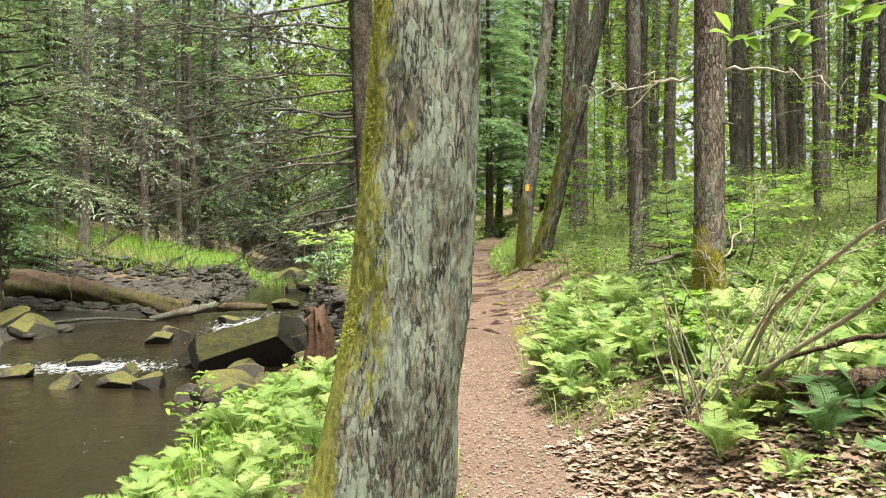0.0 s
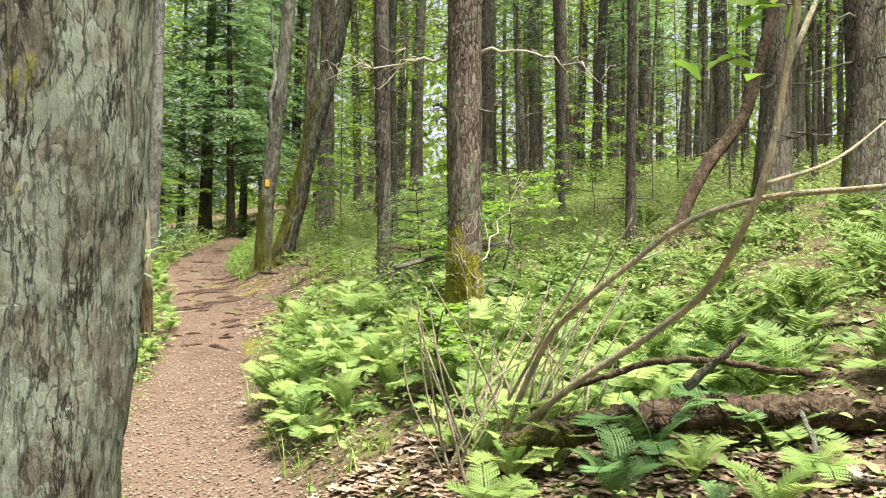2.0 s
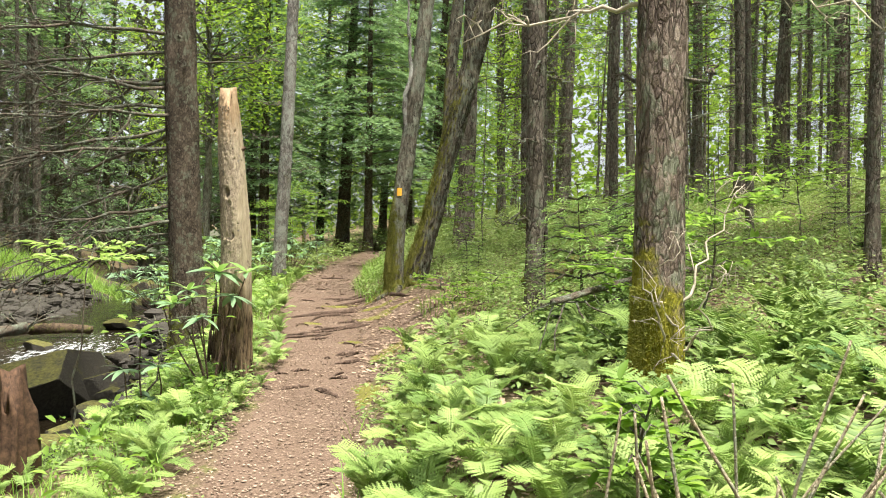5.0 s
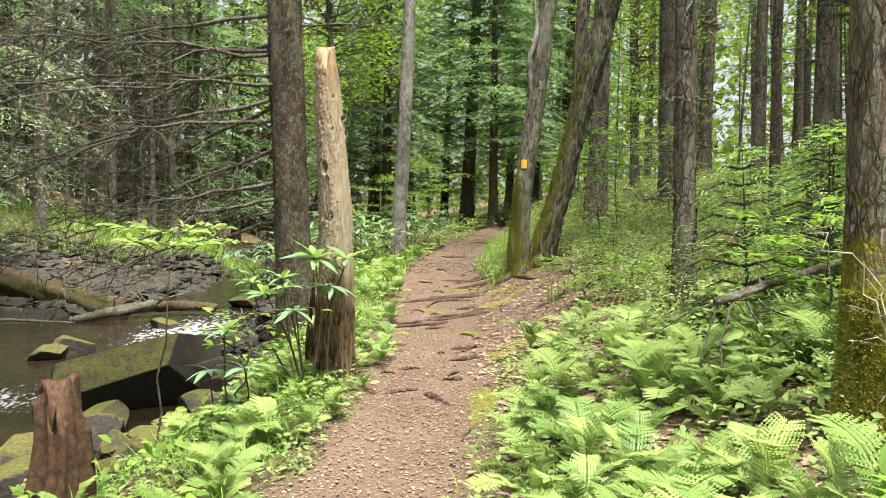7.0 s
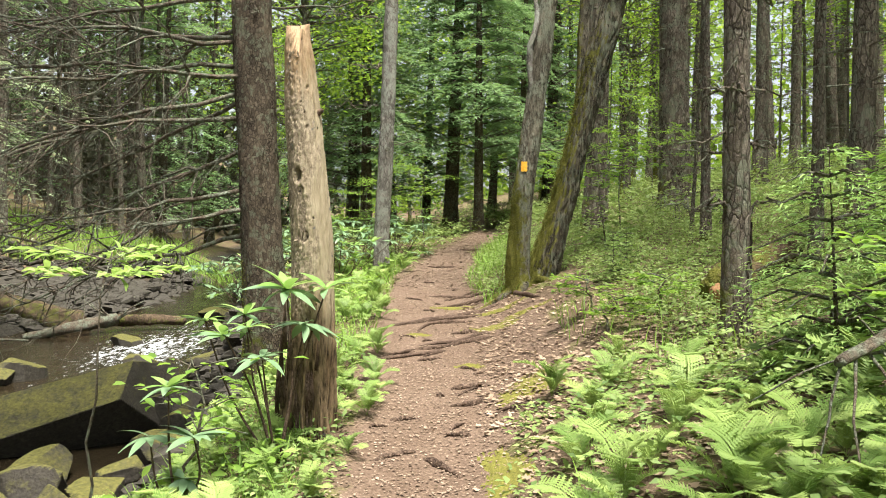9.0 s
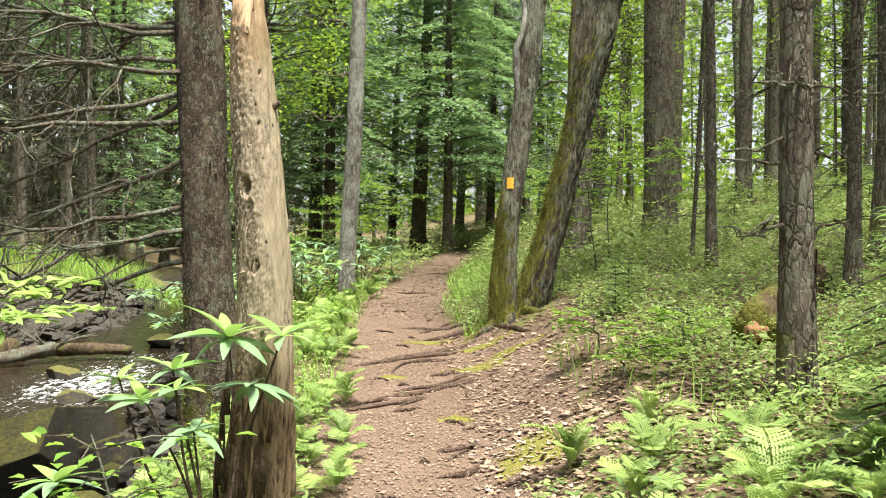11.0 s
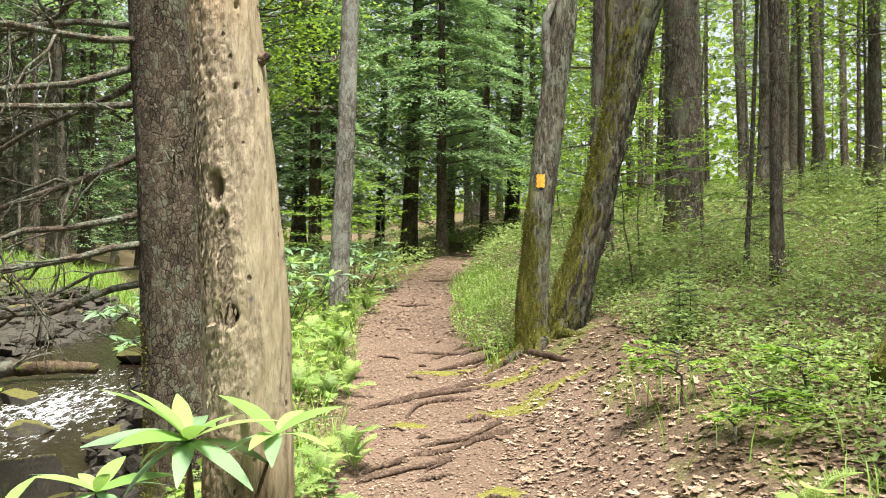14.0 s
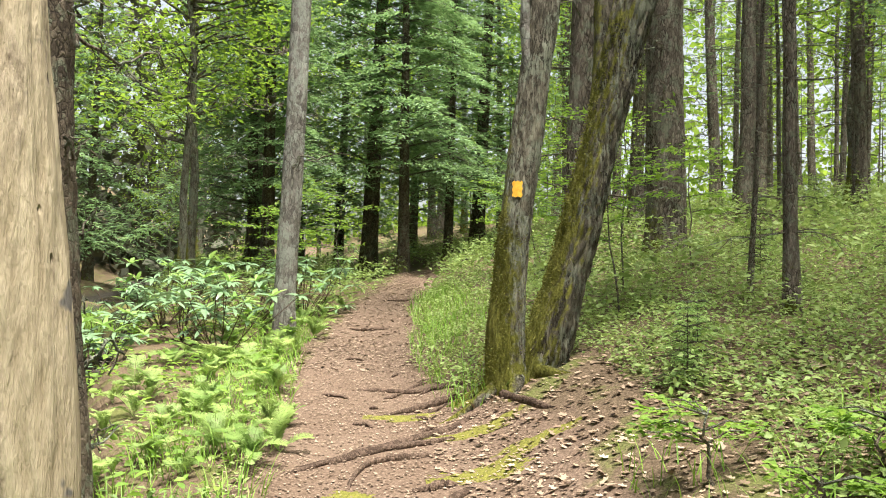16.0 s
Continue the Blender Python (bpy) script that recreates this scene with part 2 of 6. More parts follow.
M_ROTTEN = bark("rotten_log_wood", (0.02, 0.014, 0.01), (0.09, 0.06, 0.04), (0.2, 0.15, 0.1), moss=0.4, stretch=1.0, scale=14, moss_top=0.5, moss_col=(0.13, 0.15, 0.03))
M_MOSSLOG = bark("mossy_log", (0.03, 0.02, 0.012), (0.1, 0.066, 0.042), (0.2, 0.145, 0.095), moss=0.7, stretch=1.0, scale=16, moss_top=0.9, moss_col=(0.17, 0.175, 0.035))
M_FERN = leafy("fern_frond", (0.165, 0.28, 0.068), (0.385, 0.505, 0.162), 0.36, 0.5, per="object", spec=0.3)
# darker copy of the frond green: shade under the pines put into the colour
M_FIELD = leafy("fern_frond_shade_tinted", (0.1, 0.18, 0.045), (0.25, 0.34, 0.105), 0.3, 0.55, spec=0.25)
M_FERN_DARK = leafy("fern_frond_dark", (0.08, 0.17, 0.055), (0.18, 0.31, 0.11), 0.25, 0.45, per="object")
M_HERB = leafy("herb_leaves", (0.17, 0.26, 0.08), (0.35, 0.45, 0.165), 0.4, 0.55)
M_HERB_DEEP = leafy("deep_green_herbs", (0.09, 0.165, 0.045), (0.25, 0.345, 0.115), 0.35, 0.55)
M_FERN_PALE = leafy("pale_sapling_leaves", (0.22, 0.35, 0.09), (0.42, 0.55, 0.2), 0.45, 0.5)
M_GRASS = leafy("grass_blades", (0.11, 0.23, 0.03), (0.26, 0.42, 0.07), 0.35, 0.5)
M_BROAD = leafy("broad_leaves", (0.13, 0.25, 0.045), (0.31, 0.47, 0.09), 0.5, 0.5)
M_CANOPY = leafy("canopy_leaves", (0.13, 0.24, 0.035), (0.34, 0.48, 0.08), 0.6, 0.5)
M_NEEDLE = leafy("hemlock_needles", (0.12, 0.215, 0.105), (0.28, 0.42, 0.205), 0.45, 0.55)
M_SPRUCE_YOUNG = leafy("young_spruce_needles", (0.15, 0.27, 0.075), (0.3, 0.45, 0.14), 0.35, 0.55)
M_RHODO = leafy("rhododendron_leaves", (0.1, 0.18, 0.09), (0.22, 0.34, 0.19), 0.15, 0.28, spec=0.5)
M_RHODO_NEW = leafy("rhododendron_new_leaves", (0.2, 0.36, 0.09), (0.34, 0.49, 0.17), 0.4, 0.35, per="object")
M_CHIP = leafy("leaf_chips", (0.09, 0.06, 0.04), (0.32, 0.24, 0.18), 0.0, 0.85, warm=(0.36, 0.28, 0.21))
M_FAR_DARK = leafy("far_dark_conifers", (0.045, 0.05, 0.032), (0.1, 0.105, 0.07), 0.2, 0.7)
M_LITTER = leafy("fallen_leaves", (0.14, 0.092, 0.06), (0.36, 0.265, 0.19), 0.05, 0.75, warm=(0.48, 0.385, 0.3))


def ground_material():
    m, nt, b = material("forest_floor", 0.95, 0.1)
    vec = coords(nt)
    chips = voronoi(nt, vec, 34, "F1")
    fine = noise_tex(nt, vec, 55, 6, 0.7)
    broad = noise_tex(nt, vec, 1.7, 5)
    dirt = mix(nt, ramp(nt, fine, (0.3, 0.0), (0.7, 1.0)), (0.06, 0.04, 0.028), (0.2, 0.14, 0.103))
    dirt = mix(nt, ramp(nt, broad, (0.35, 0.0), (0.7, 0.6)), dirt, (0.185, 0.132, 0.1))
    dirt = mix(nt, ramp(nt, chips, (0.1, 0.5), (0.3, 0.0)), dirt, (0.31, 0.235, 0.18))
    duff = mix(nt, ramp(nt, fine, (0.3, 0.0), (0.7, 1.0)), (0.06, 0.042, 0.027), (0.19, 0.14, 0.095))
    mossy = mix(nt, ramp(nt, fine, (0.3, 0.0), (0.7, 1.0)), (0.06, 0.075, 0.022), (0.18, 0.2, 0.06))
    duff = mix(nt, ramp(nt, noise_tex(nt, vec, 2.6, 4), (0.5, 0.0), (0.62, 0.8)), duff, mossy)
    gravel = mix(nt, ramp(nt, voronoi(nt, vec, 9), (0.0, 0.0), (0.12, 1.0)), (0.012, 0.011, 0.009), mix(nt, fine, (0.025, 0.023, 0.019), (0.075, 0.068, 0.057)))
    edge = noise_tex(nt, vec, 4.0, 5, 0.65)
    path = calc(nt, "ADD", attr(nt, "path"), calc(nt, "SUBTRACT", edge, 0.5))
    col = mix(nt, ramp(nt, path, (0.4, 0.0), (0.6, 1.0)), duff, dirt)
    col = mix(nt, ramp(nt, attr(nt, "bed"), (0.3, 0.0), (0.6, 1.0)), col, gravel)
    nt.links.new(col, b.inputs["Base Color"])
    bump(nt, b, calc(nt, "ADD", calc(nt, "MULTIPLY", fine, 0.6), calc(nt, "MULTIPLY", chips, -0.8)), 0.8, 0.02)
    return m


def rock_material(name, moss):
    m, nt, b = material(name, 0.75, 0.35)
    vec = coords(nt)
    fine = noise_tex(nt, vec, 26, 7, 0.7)
    broad = noise_tex(nt, vec, 2.4, 5)
    col = mix(nt, ramp(nt, fine, (0.3, 0.0), (0.7, 1.0)), (0.012, 0.01, 0.008), (0.07, 0.062, 0.048))
    col = mix(nt, ramp(nt, broad, (0.4, 0.0), (0.65, 0.7)), col, (0.03, 0.026, 0.019))
    if not moss:
        rnd = nt.nodes.new("ShaderNodeNewGeometry").outputs["Random Per Island"]
        col = mix(nt, ramp(nt, rnd, (0.2, 0.0), (0.9, 0.75)), col, mix(nt, fine, (0.022, 0.02, 0.017), (0.085, 0.076, 0.062)))
    if moss:
        nz = axis(nt, nt.nodes.new("ShaderNodeNewGeometry").outputs["Normal"], 2)
        fac = calc(nt, "ADD", nz, calc(nt, "MULTIPLY", calc(nt, "SUBTRACT", noise_tex(nt, vec, 5, 6, 0.7), 0.5), 1.6))
        col = mix(nt, ramp(nt, fac, (0.5, 0.0), (0.85, moss)), col, mix(nt, ramp(nt, fine, (0.3, 0.0), (0.7, 1.0)), (0.035, 0.036, 0.008), (0.165, 0.155, 0.034)))
    nt.links.new(col, b.inputs["Base Color"])
    bump(nt, b, calc(nt, "ADD", fine, broad), 0.7, 0.03)
    return m


def water_material():
    m, nt, b = material("creek_water", 0.06, 0.5)
    b.inputs["IOR"].default_value = 1.33
    vec = coords(nt, (1, 0.6, 1))
    rip = noise_tex(nt, vec, 5.5, 5, 0.6)
    col = mix(nt, noise_tex(nt, vec, 0.8, 3), (0.012, 0.009, 0.005), (0.032, 0.024, 0.014))
    streak = noise_tex(nt, coords(nt, (3.2, 1.1, 1)), 4.0, 6, 0.75)
    foam = calc(nt, "ADD", attr(nt, "foam"), calc(nt, "MULTIPLY", calc(nt, "SUBTRACT", streak, 0.52), 3.4))
    foam = ramp(nt, foam, (0.45, 0.0), (0.75, 1.0))
    nt.links.new(mix(nt, foam, col, (0.44, 0.47, 0.49)), b.inputs["Base Color"])
    nt.links.new(mix(nt, foam, 0.06, 0.7), b.inputs["Roughness"])
    bump(nt, b, calc(nt, "ADD", rip, calc(nt, "MULTIPLY", streak, attr(nt, "foam"))), 0.4, 0.07)
    return m


M_GROUND = ground_material()
M_ROCK = rock_material("mossy_rock", 0.9)
M_STONE = rock_material("grey_stone", 0.0)
M_WATER = water_material()


def plain(name, a, b2, rough=0.8, scale=20):
    m, nt, b = material(name, rough, 0.25)
    f = noise_tex(nt, coords(nt), scale, 6, 0.65)
    nt.links.new(mix(nt, ramp(nt, f, (0.3, 0.0), (0.7, 1.0)), a, b2), b.inputs["Base Color"])
    bump(nt, b, f, 0.5, 0.01)
    return m


M_BLAZE = plain("orange_yellow_paint", (0.7, 0.33, 0.03), (0.9, 0.52, 0.07), 0.6, 40)
M_BROKEN = plain("broken_wood", (0.16, 0.08, 0.035), (0.34, 0.2, 0.1), 0.85, 30)


def snag_material():
    m, nt, b = material("weathered_snag_wood", 0.8, 0.2)
    vec = coords(nt, (1, 1, 0.16))
    plainc = coords(nt)
    grain = noise_tex(nt, vec, 42, 6, 0.65)
    patch = noise_tex(nt, coords(nt, (1, 1, 0.2)), 9.0, 6, 0.65)
    z = axis(nt, plainc, 2)
    smooth_wood = mix(nt, ramp(nt, grain, (0.3, 0.0), (0.7, 1.0)), (0.24, 0.19, 0.122), (0.43, 0.365, 0.26))
    rough_bark = mix(nt, ramp(nt, noise_tex(nt, coords(nt, (1, 1, 0.6)), 38, 6, 0.75), (0.35, 0.0), (0.65, 1.0)), (0.14, 0.105, 0.072), (0.46, 0.385, 0.28))
    side = calc(nt, "SUBTRACT", patch, calc(nt, "MULTIPLY", axis(nt, plainc, 0), 0.75))
    col = mix(nt, ramp(nt, side, (0.41, 0.0), (0.49, 1.0)), smooth_wood, rough_bark)
    low = ramp(nt, calc(nt, "ADD", z, calc(nt, "MULTIPLY", calc(nt, "SUBTRACT", patch, 0.5), 1.2)), (0.62, 1.0), (0.95, 0.0))
    col = mix(nt, low, col, mix(nt, ramp(nt, grain, (0.35, 0.0), (0.65, 1.0)), (0.012, 0.008, 0.005), (0.33, 0.235, 0.145)))
    high = ramp(nt, calc(nt, "ADD", calc(nt, "MULTIPLY", z, 0.4), calc(nt, "MULTIPLY", calc(nt, "SUBTRACT", patch, 0.5), 0.4)), (0.86, 0.0), (0.95, 0.7))
    col = mix(nt, high, col, mix(nt, grain, (0.22, 0.13, 0.065), (0.42, 0.29, 0.165)))
    dots = ramp(nt, voronoi(nt, coords(nt, (1, 1, 0.55)), 17, "F1"), (0.07, 1.0), (0.13, 0.0))
    blot = ramp(nt, noise_tex(nt, plainc, 8.5, 3), (0.66, 0.0), (0.71, 0.8))
    col = mix(nt, calc(nt, "MULTIPLY", dots, 0.75), col, (0.05, 0.03, 0.02))
    col = mix(nt, blot, col, (0.09, 0.09, 0.1))
    nt.links.new(col, b.inputs["Base Color"])
    bump(nt, b, calc(nt, "SUBTRACT", calc(nt, "ADD", grain, calc(nt, "MULTIPLY", patch, 1.2)), dots), 0.8, 0.02)
    return m


M_SNAG = snag_material()
M_HOLE = plain("dark_rotten_hollow", (0.012, 0.008, 0.005), (0.03, 0.02, 0.012), 0.95)


# ---- shape of the land ----
PATH_X = ((-6, 0.0), (-2, 0.12), (0, 0.25), (2, 0.42), (4, 0.5), (5.5, 0.42), (7, 0.26), (10, 0.48), (14, 0.6), (18, 0.42), (23, 0.9), (27, 1.6), (31, 2.3), (36, 2.0), (60, -2.0))
PATH_W = ((-6, 0.5), (3, 0.42), (6, 0.36), (10, 0.36), (13, 0.6), (15, 0.72), (18, 0.5), (24, 0.42), (32, 0.5), (60, 0.5))
PATH_Z = ((-6, -0.2), (0, 0.0), (5, 0.28), (7, 0.4), (10, 0.56), (13.5, 0.8), (15, 0.95), (18, 1.15), (23, 1.5), (31, 2.02), (36, 2.05), (60, 2.6))
WATER_Z = ((-20, -0.85), (8, -0.62), (15, -0.5), (22, -0.36), (26, -0.24), (33, -0.05), (42, 0.25), (60, 0.8))
SHORE_R = ((-20, -2.7), (7.5, -2.7), (9.2, -2.2), (11, -2.0), (14, -2.05), (16, -2.5), (19, -3.2), (24, -3.9), (35, -5.6), (45, -6.8), (60, -8))
SHORE_L = ((-20, -8.5), (8, -8.8), (16, -9.0), (22, -8.8), (25, -7.6), (30, -7.4), (36, -8.2), (45, -10), (60, -12))


def lerp(table, y):
    return np.interp(y, [p[0] for p in table], [p[1] for p in table])


def step(a, b, v):
    s = np.clip((v - a) / (b - a), 0, 1)
    return s * s * (3 - 2 * s)


def waves(x, y, size, seed):
    r = np.random.RandomState(seed)
    out = 0
    for k in range(7):
        a, ph, f = r.uniform(0, 6.28), r.uniform(0, 6.28), r.uniform(0.6, 1.8) / size
        out = out + np.sin((x * math.cos(a) + y * math.sin(a)) * f * 6.28 + ph)
    return out / 7


def height(x, y):
    """Ground height: the path, the bank that rises beside it, the drop to the creek, the gravel bar and the far slope."""
    x, y = np.asarray(x, float), np.asarray(y, float)
    px, pz = lerp(PATH_X, y), lerp(PATH_Z, y)
    wz, sr, sl = lerp(WATER_Z, y), lerp(SHORE_R, y), lerp(SHORE_L, y)
    d = x - px
    w = lerp(PATH_W, y)
    right = 0.36 * step(w * 0.7, w + 0.9, d) + 0.2 * np.clip(d - 1.2, 0, 7) + 0.09 * np.clip(d - 8.2, 0, 60)
    left = -0.16 * step(w, w + 1.0, -d)
    z = pz + np.where(d > 0, right, left)
    z = z + 0.035 * waves(x, y, 2.4, 3) * step(0.3, 1.2, np.abs(d)) + 0.012 * waves(x, y, 0.7, 4) - 0.03 * step(w + 0.1, w * 0.4, np.abs(d))
    bed = wz - 0.3 + 0.08 * waves(x, y, 3, 8)
    bank = step(sr + 1.25, sr - 0.35, x)
    z = z * (1 - bank) + bed * bank
    bar = step(sl + 0.6, sl - 0.8, x)
    shelf = wz + 0.14 + 0.06 * waves(x, y, 2.2, 11)
    z = z * (1 - bar) + shelf * bar
    far = np.clip(sl - 1.5 - x, 0, 200)
    rise = (0.22 * np.clip(far - 7 * step(40, 28, y), 0, 14) + 0.42 * np.clip(far - 15, 0, 40))
    z = z + rise * bar
    z = z + bar * 0.55 * step(33.5, 36, y + 0.25 * (x + 9)) * step(60, 50, y)
    return z + 0.05 * np.clip(y - 60, 0, 60)


def ground_z(x, y):
    return float(height(x, y))


# ---- mesh helpers ----
class Geo:
    """Collects vertices and faces for one mesh."""

    def __init__(self):
        self.v, self.f, self.n = [], [], 0

    def add(self, v, *faces):
        v = np.asarray(v, float).reshape(-1, 3)
        for f in faces:
            f = np.asarray(f, int)
            if len(f):
                self.f.append(f + self.n)
        self.v.append(v)
        self.n += len(v)
        return self

    def mesh(self, name, smooth=True):
        v = np.concatenate(self.v)
        total = np.concatenate([np.full(len(f), f.shape[1]) for f in self.f])
        loops = np.concatenate([f.ravel() for f in self.f])
        me = bpy.data.meshes.new(name)
        me.vertices.add(len(v))
        me.vertices.foreach_set("co", v.astype(np.float32).ravel())
        me.loops.add(len(loops))
        me.loops.foreach_set("vertex_index", loops.astype(np.int32))
        me.polygons.add(len(total))
        start = np.concatenate([[0], np.cumsum(total)[:-1]])
        me.polygons.foreach_set("loop_start", start.astype(np.int32))
        me.polygons.foreach_set("use_smooth", np.full(len(total), smooth))
        me.update(calc_edges=True)
        me.validate()
        return me


def part(name, geo, mat, parent=None, label="", smooth=True):
    me = geo.mesh(name, smooth) if isinstance(geo, Geo) else geo
    if not me.materials:
        me.materials.append(mat)
    ob = new(name, me)
    if parent:
        ob.parent = parent
    if label:
        ob["label"] = label
    return ob


def thing(name, label, category, m=None, group=""):
    ob = new(name)
    ob.empty_display_size = 0.1
    if m is not None:
        ob.matrix_basis = m
    return tagged(ob, label, category, group)


def unit(v):
    v = np.asarray(v, float)
    return v / np.maximum(np.linalg.norm(v, axis=-1, keepdims=True), 1e-9)


def tube(points, radii, sides=8, rough=None, cap=True):
    """Rings along a line of points, closed at both ends. rough(theta, along, point): how far the skin stands out."""
    p = np.asarray(points, float)
    r = np.broadcast_to(np.asarray(radii, float), (len(p),))
    t = unit(np.gradient(p, axis=0))
    ref = np.array([1.0, 0, 0]) if abs(t[0][0]) < 0.9 else np.array([0, 1.0, 0])
    a = unit(ref - t * (t @ ref)[:, None])
    b = np.cross(t, a)
    th = np.linspace(0, 2 * np.pi, sides, endpoint=False)
    rr = np.repeat(r[:, None], sides, 1)
    if rough is not None:
        rr = rr + rough(th[None, :], p[:, 2][:, None], rr)
    v = p[:, None, :] + rr[..., None] * (np.cos(th)[None, :, None] * a[:, None, :] + np.sin(th)[None, :, None] * b[:, None, :])
    i, j = np.meshgrid(np.arange(len(p) - 1), np.arange(sides), indexing="ij")
    k = (j + 1) % sides
    quads = np.stack([i * sides + j, i * sides + k, (i + 1) * sides + k, (i + 1) * sides + j], -1).reshape(-1, 4)
    v = v.reshape(-1, 3)
    tris = []
    if cap:
        n = len(v)
        v = np.concatenate([v, p[:1] - t[:1] * r[0] * 0.2, p[-1:] + t[-1:] * r[-1] * 0.4])
        s = np.arange(sides)
        e = (s + 1) % sides
        o = (len(p) - 1) * sides
        tris = np.concatenate([np.stack([e, s, np.full(sides, n)], -1), np.stack([o + s, o + e, np.full(sides, n + 1)], -1)])
    return v, quads, tris


def smooth_line(points, n):
    """A soft curve through a few points."""
    p = np.asarray(points, float)
    s = np.concatenate([[0], np.cumsum(np.linalg.norm(np.diff(p, axis=0), axis=1))])
    u = np.linspace(0, s[-1], n)
    m = np.gradient(p, s, axis=0)
    i = np.clip(np.searchsorted(s, u, side="right") - 1, 0, len(s) - 2)
    h = (s[i + 1] - s[i])[:, None]
    q = ((u - s[i])[:, None]) / h
    return ((2 * q**3 - 3 * q**2 + 1) * p[i] + (q**3 - 2 * q**2 + q) * h * m[i] + (-2 * q**3 + 3 * q**2) * p[i + 1] + (q**3 - q**2) * h * m[i + 1])


def wander(a, b, n, amount, rng, droop=0.0):
    """A crooked line from a to b."""
    a, b = np.asarray(a, float), np.asarray(b, float)
    q = np.linspace(0, 1, n)[:, None]
    p = a + (b - a) * q
    j = np.cumsum(rng.normal(0, 1, (n, 3)), 0)
    j = (j - j[0]) - (j[-1] - j[0]) * q
    p = p + j * amount / max(1, n**0.5)
    p[:, 2] -= droop * (q[:, 0] ** 2)
    return p


DIAMOND = (np.array([[0, 0, 0], [0.42, 0.5, 0.08], [1, 0, -0.06], [0.42, -0.5, 0.08]], float), np.array([[0, 1, 2], [0, 2, 3]]))
BLADE = (np.array([[0, 0.5, 0], [0, -0.5, 0], [0.55, -0.38, 0.1], [0.55, 0.38, 0.1], [1, 0, -0.05]], float), np.array([[0, 1, 2], [0, 2, 3], [3, 2, 4]]))
LOBED = (np.array([[0, 0, 0], [0.2, 0.42, 0.05], [0.42, 0.2, 0.03], [0.68, 0.46, 0.1], [0.72, 0.16, 0.03], [1, 0, 0.08], [0.72, -0.16, 0.03], [0.68, -0.46, 0.1], [0.42, -0.2, 0.03], [0.2, -0.42, 0.05]], float),
         np.array([[0, 1, 2], [2, 3, 4], [4, 5, 6], [6, 7, 8], [8, 9, 0], [0, 2, 8], [2, 4, 8], [4, 6, 8]]))
OVAL = (np.array([[0, 0, 0], [0.25, 0.36, 0.07], [0.62, 0.46, 0.09], [1, 0, -0.1], [0.62, -0.46, 0.09], [0.25, -0.36, 0.07], [0.5, 0, 0]], float),
        np.array([[0, 1, 6], [1, 2, 6], [2, 3, 6], [3, 4, 6], [4, 5, 6], [5, 0, 6]]))


def leaves(geo, shape, pos, along, normal, length, width):
    """Many copies of one leaf shape in a single mesh."""
    tv, tf = shape
    pos, along = np.asarray(pos, float), unit(along)
    side = unit(np.cross(normal, along))
    up = np.cross(along, side)
    n = len(pos)
    length = np.broadcast_to(np.asarray(length, float), (n,))[:, None, None]
    width = np.broadcast_to(np.asarray(width, float), (n,))[:, None, None]
    v = pos[:, None, :] + length * tv[None, :, :1] * along[:, None, :] + width * tv[None, :, 1:2] * side[:, None, :] + length * tv[None, :, 2:] * up[:, None, :]
    f = tf[None] + (np.arange(n) * len(tv))[:, None, None]
    geo.add(v, f.reshape(-1, tf.shape[1]))
    return geo


def sphere_dirs(n, rng):
    return unit(rng.normal(0, 1, (n, 3)))


# ---- ground and creek ----
def spaced(fine0, fine1, fine, far, grow=1.25):
    out = list(np.arange(fine0, fine1, fine))
    s, v = fine, out[-1]
    while v < far[1]:
        s *= grow
        v += s
        out.append(v)
    s, v = fine, fine0
    while v > far[0]:
        s *= grow
        v -= s
        out.insert(0, v)
    return np.array(out)


def sheet(xs, ys, z):
    x, y = np.meshgrid(xs, ys)
    v = np.stack([x, y, z(x, y)], -1).reshape(-1, 3)
    w = len(xs)
    i, j = np.meshgrid(np.arange(len(ys) - 1), np.arange(w - 1), indexing="ij")
    a = (i * w + j).ravel()
    return Geo().add(v, np.stack([a, a + 1, a + w + 1, a + w], -1)), v


def set_attr(me, name, values):
    me.attributes.new(name, "FLOAT", "POINT").data.foreach_set("value", np.asarray(values, np.float32))


geo, gv = sheet(spaced(-4, 4.5, 0.09, (-400, 400)), spaced(2, 20, 0.09, (-400, 500), 1.08), height)
me = geo.mesh("ground")
gd = np.abs(gv[:, 0] - lerp(PATH_X, gv[:, 1]))
gw = lerp(PATH_W, gv[:, 1])
leafy_side = 0.9 * step(10.5, 12.5, gv[:, 1]) * step(17, 15, gv[:, 1]) * (gv[:, 0] > lerp(PATH_X, gv[:, 1]))
set_attr(me, "path", step(gw + 0.3 + leafy_side, gw - 0.2, gd))
wl = lerp(WATER_Z, gv[:, 1])
grassy = step(33, 35.5, gv[:, 1] + 0.25 * (gv[:, 0] + 9))
set_attr(me, "bed", step(0.42, 0.2, gv[:, 2] - wl) * step(-1.1, -1.6, gv[:, 0]) * (1 - grassy * (gv[:, 0] < lerp(SHORE_L, gv[:, 1]))))
tagged(part("ground", me, M_GROUND), "brown forest floor with a worn dirt path", "ground", kind="structure")

# rapids: (x, y, reach across, reach along, strength)
RAPIDS = ((-6.2, 15.2, 1.7, 0.9, 1.45), (-4.9, 22.0, 1.2, 2.6, 1.2), (-4.6, 19.6, 0.7, 1.4, 0.55), (-8.0, 14.8, 1.5, 0.8, 1.4), (-5.0, 24.8, 0.8, 1.2, 0.7), (-4.3, 17.2, 0.7, 0.9, 0.5), (-6.2, 36.5, 0.9, 0.9, 0.7))


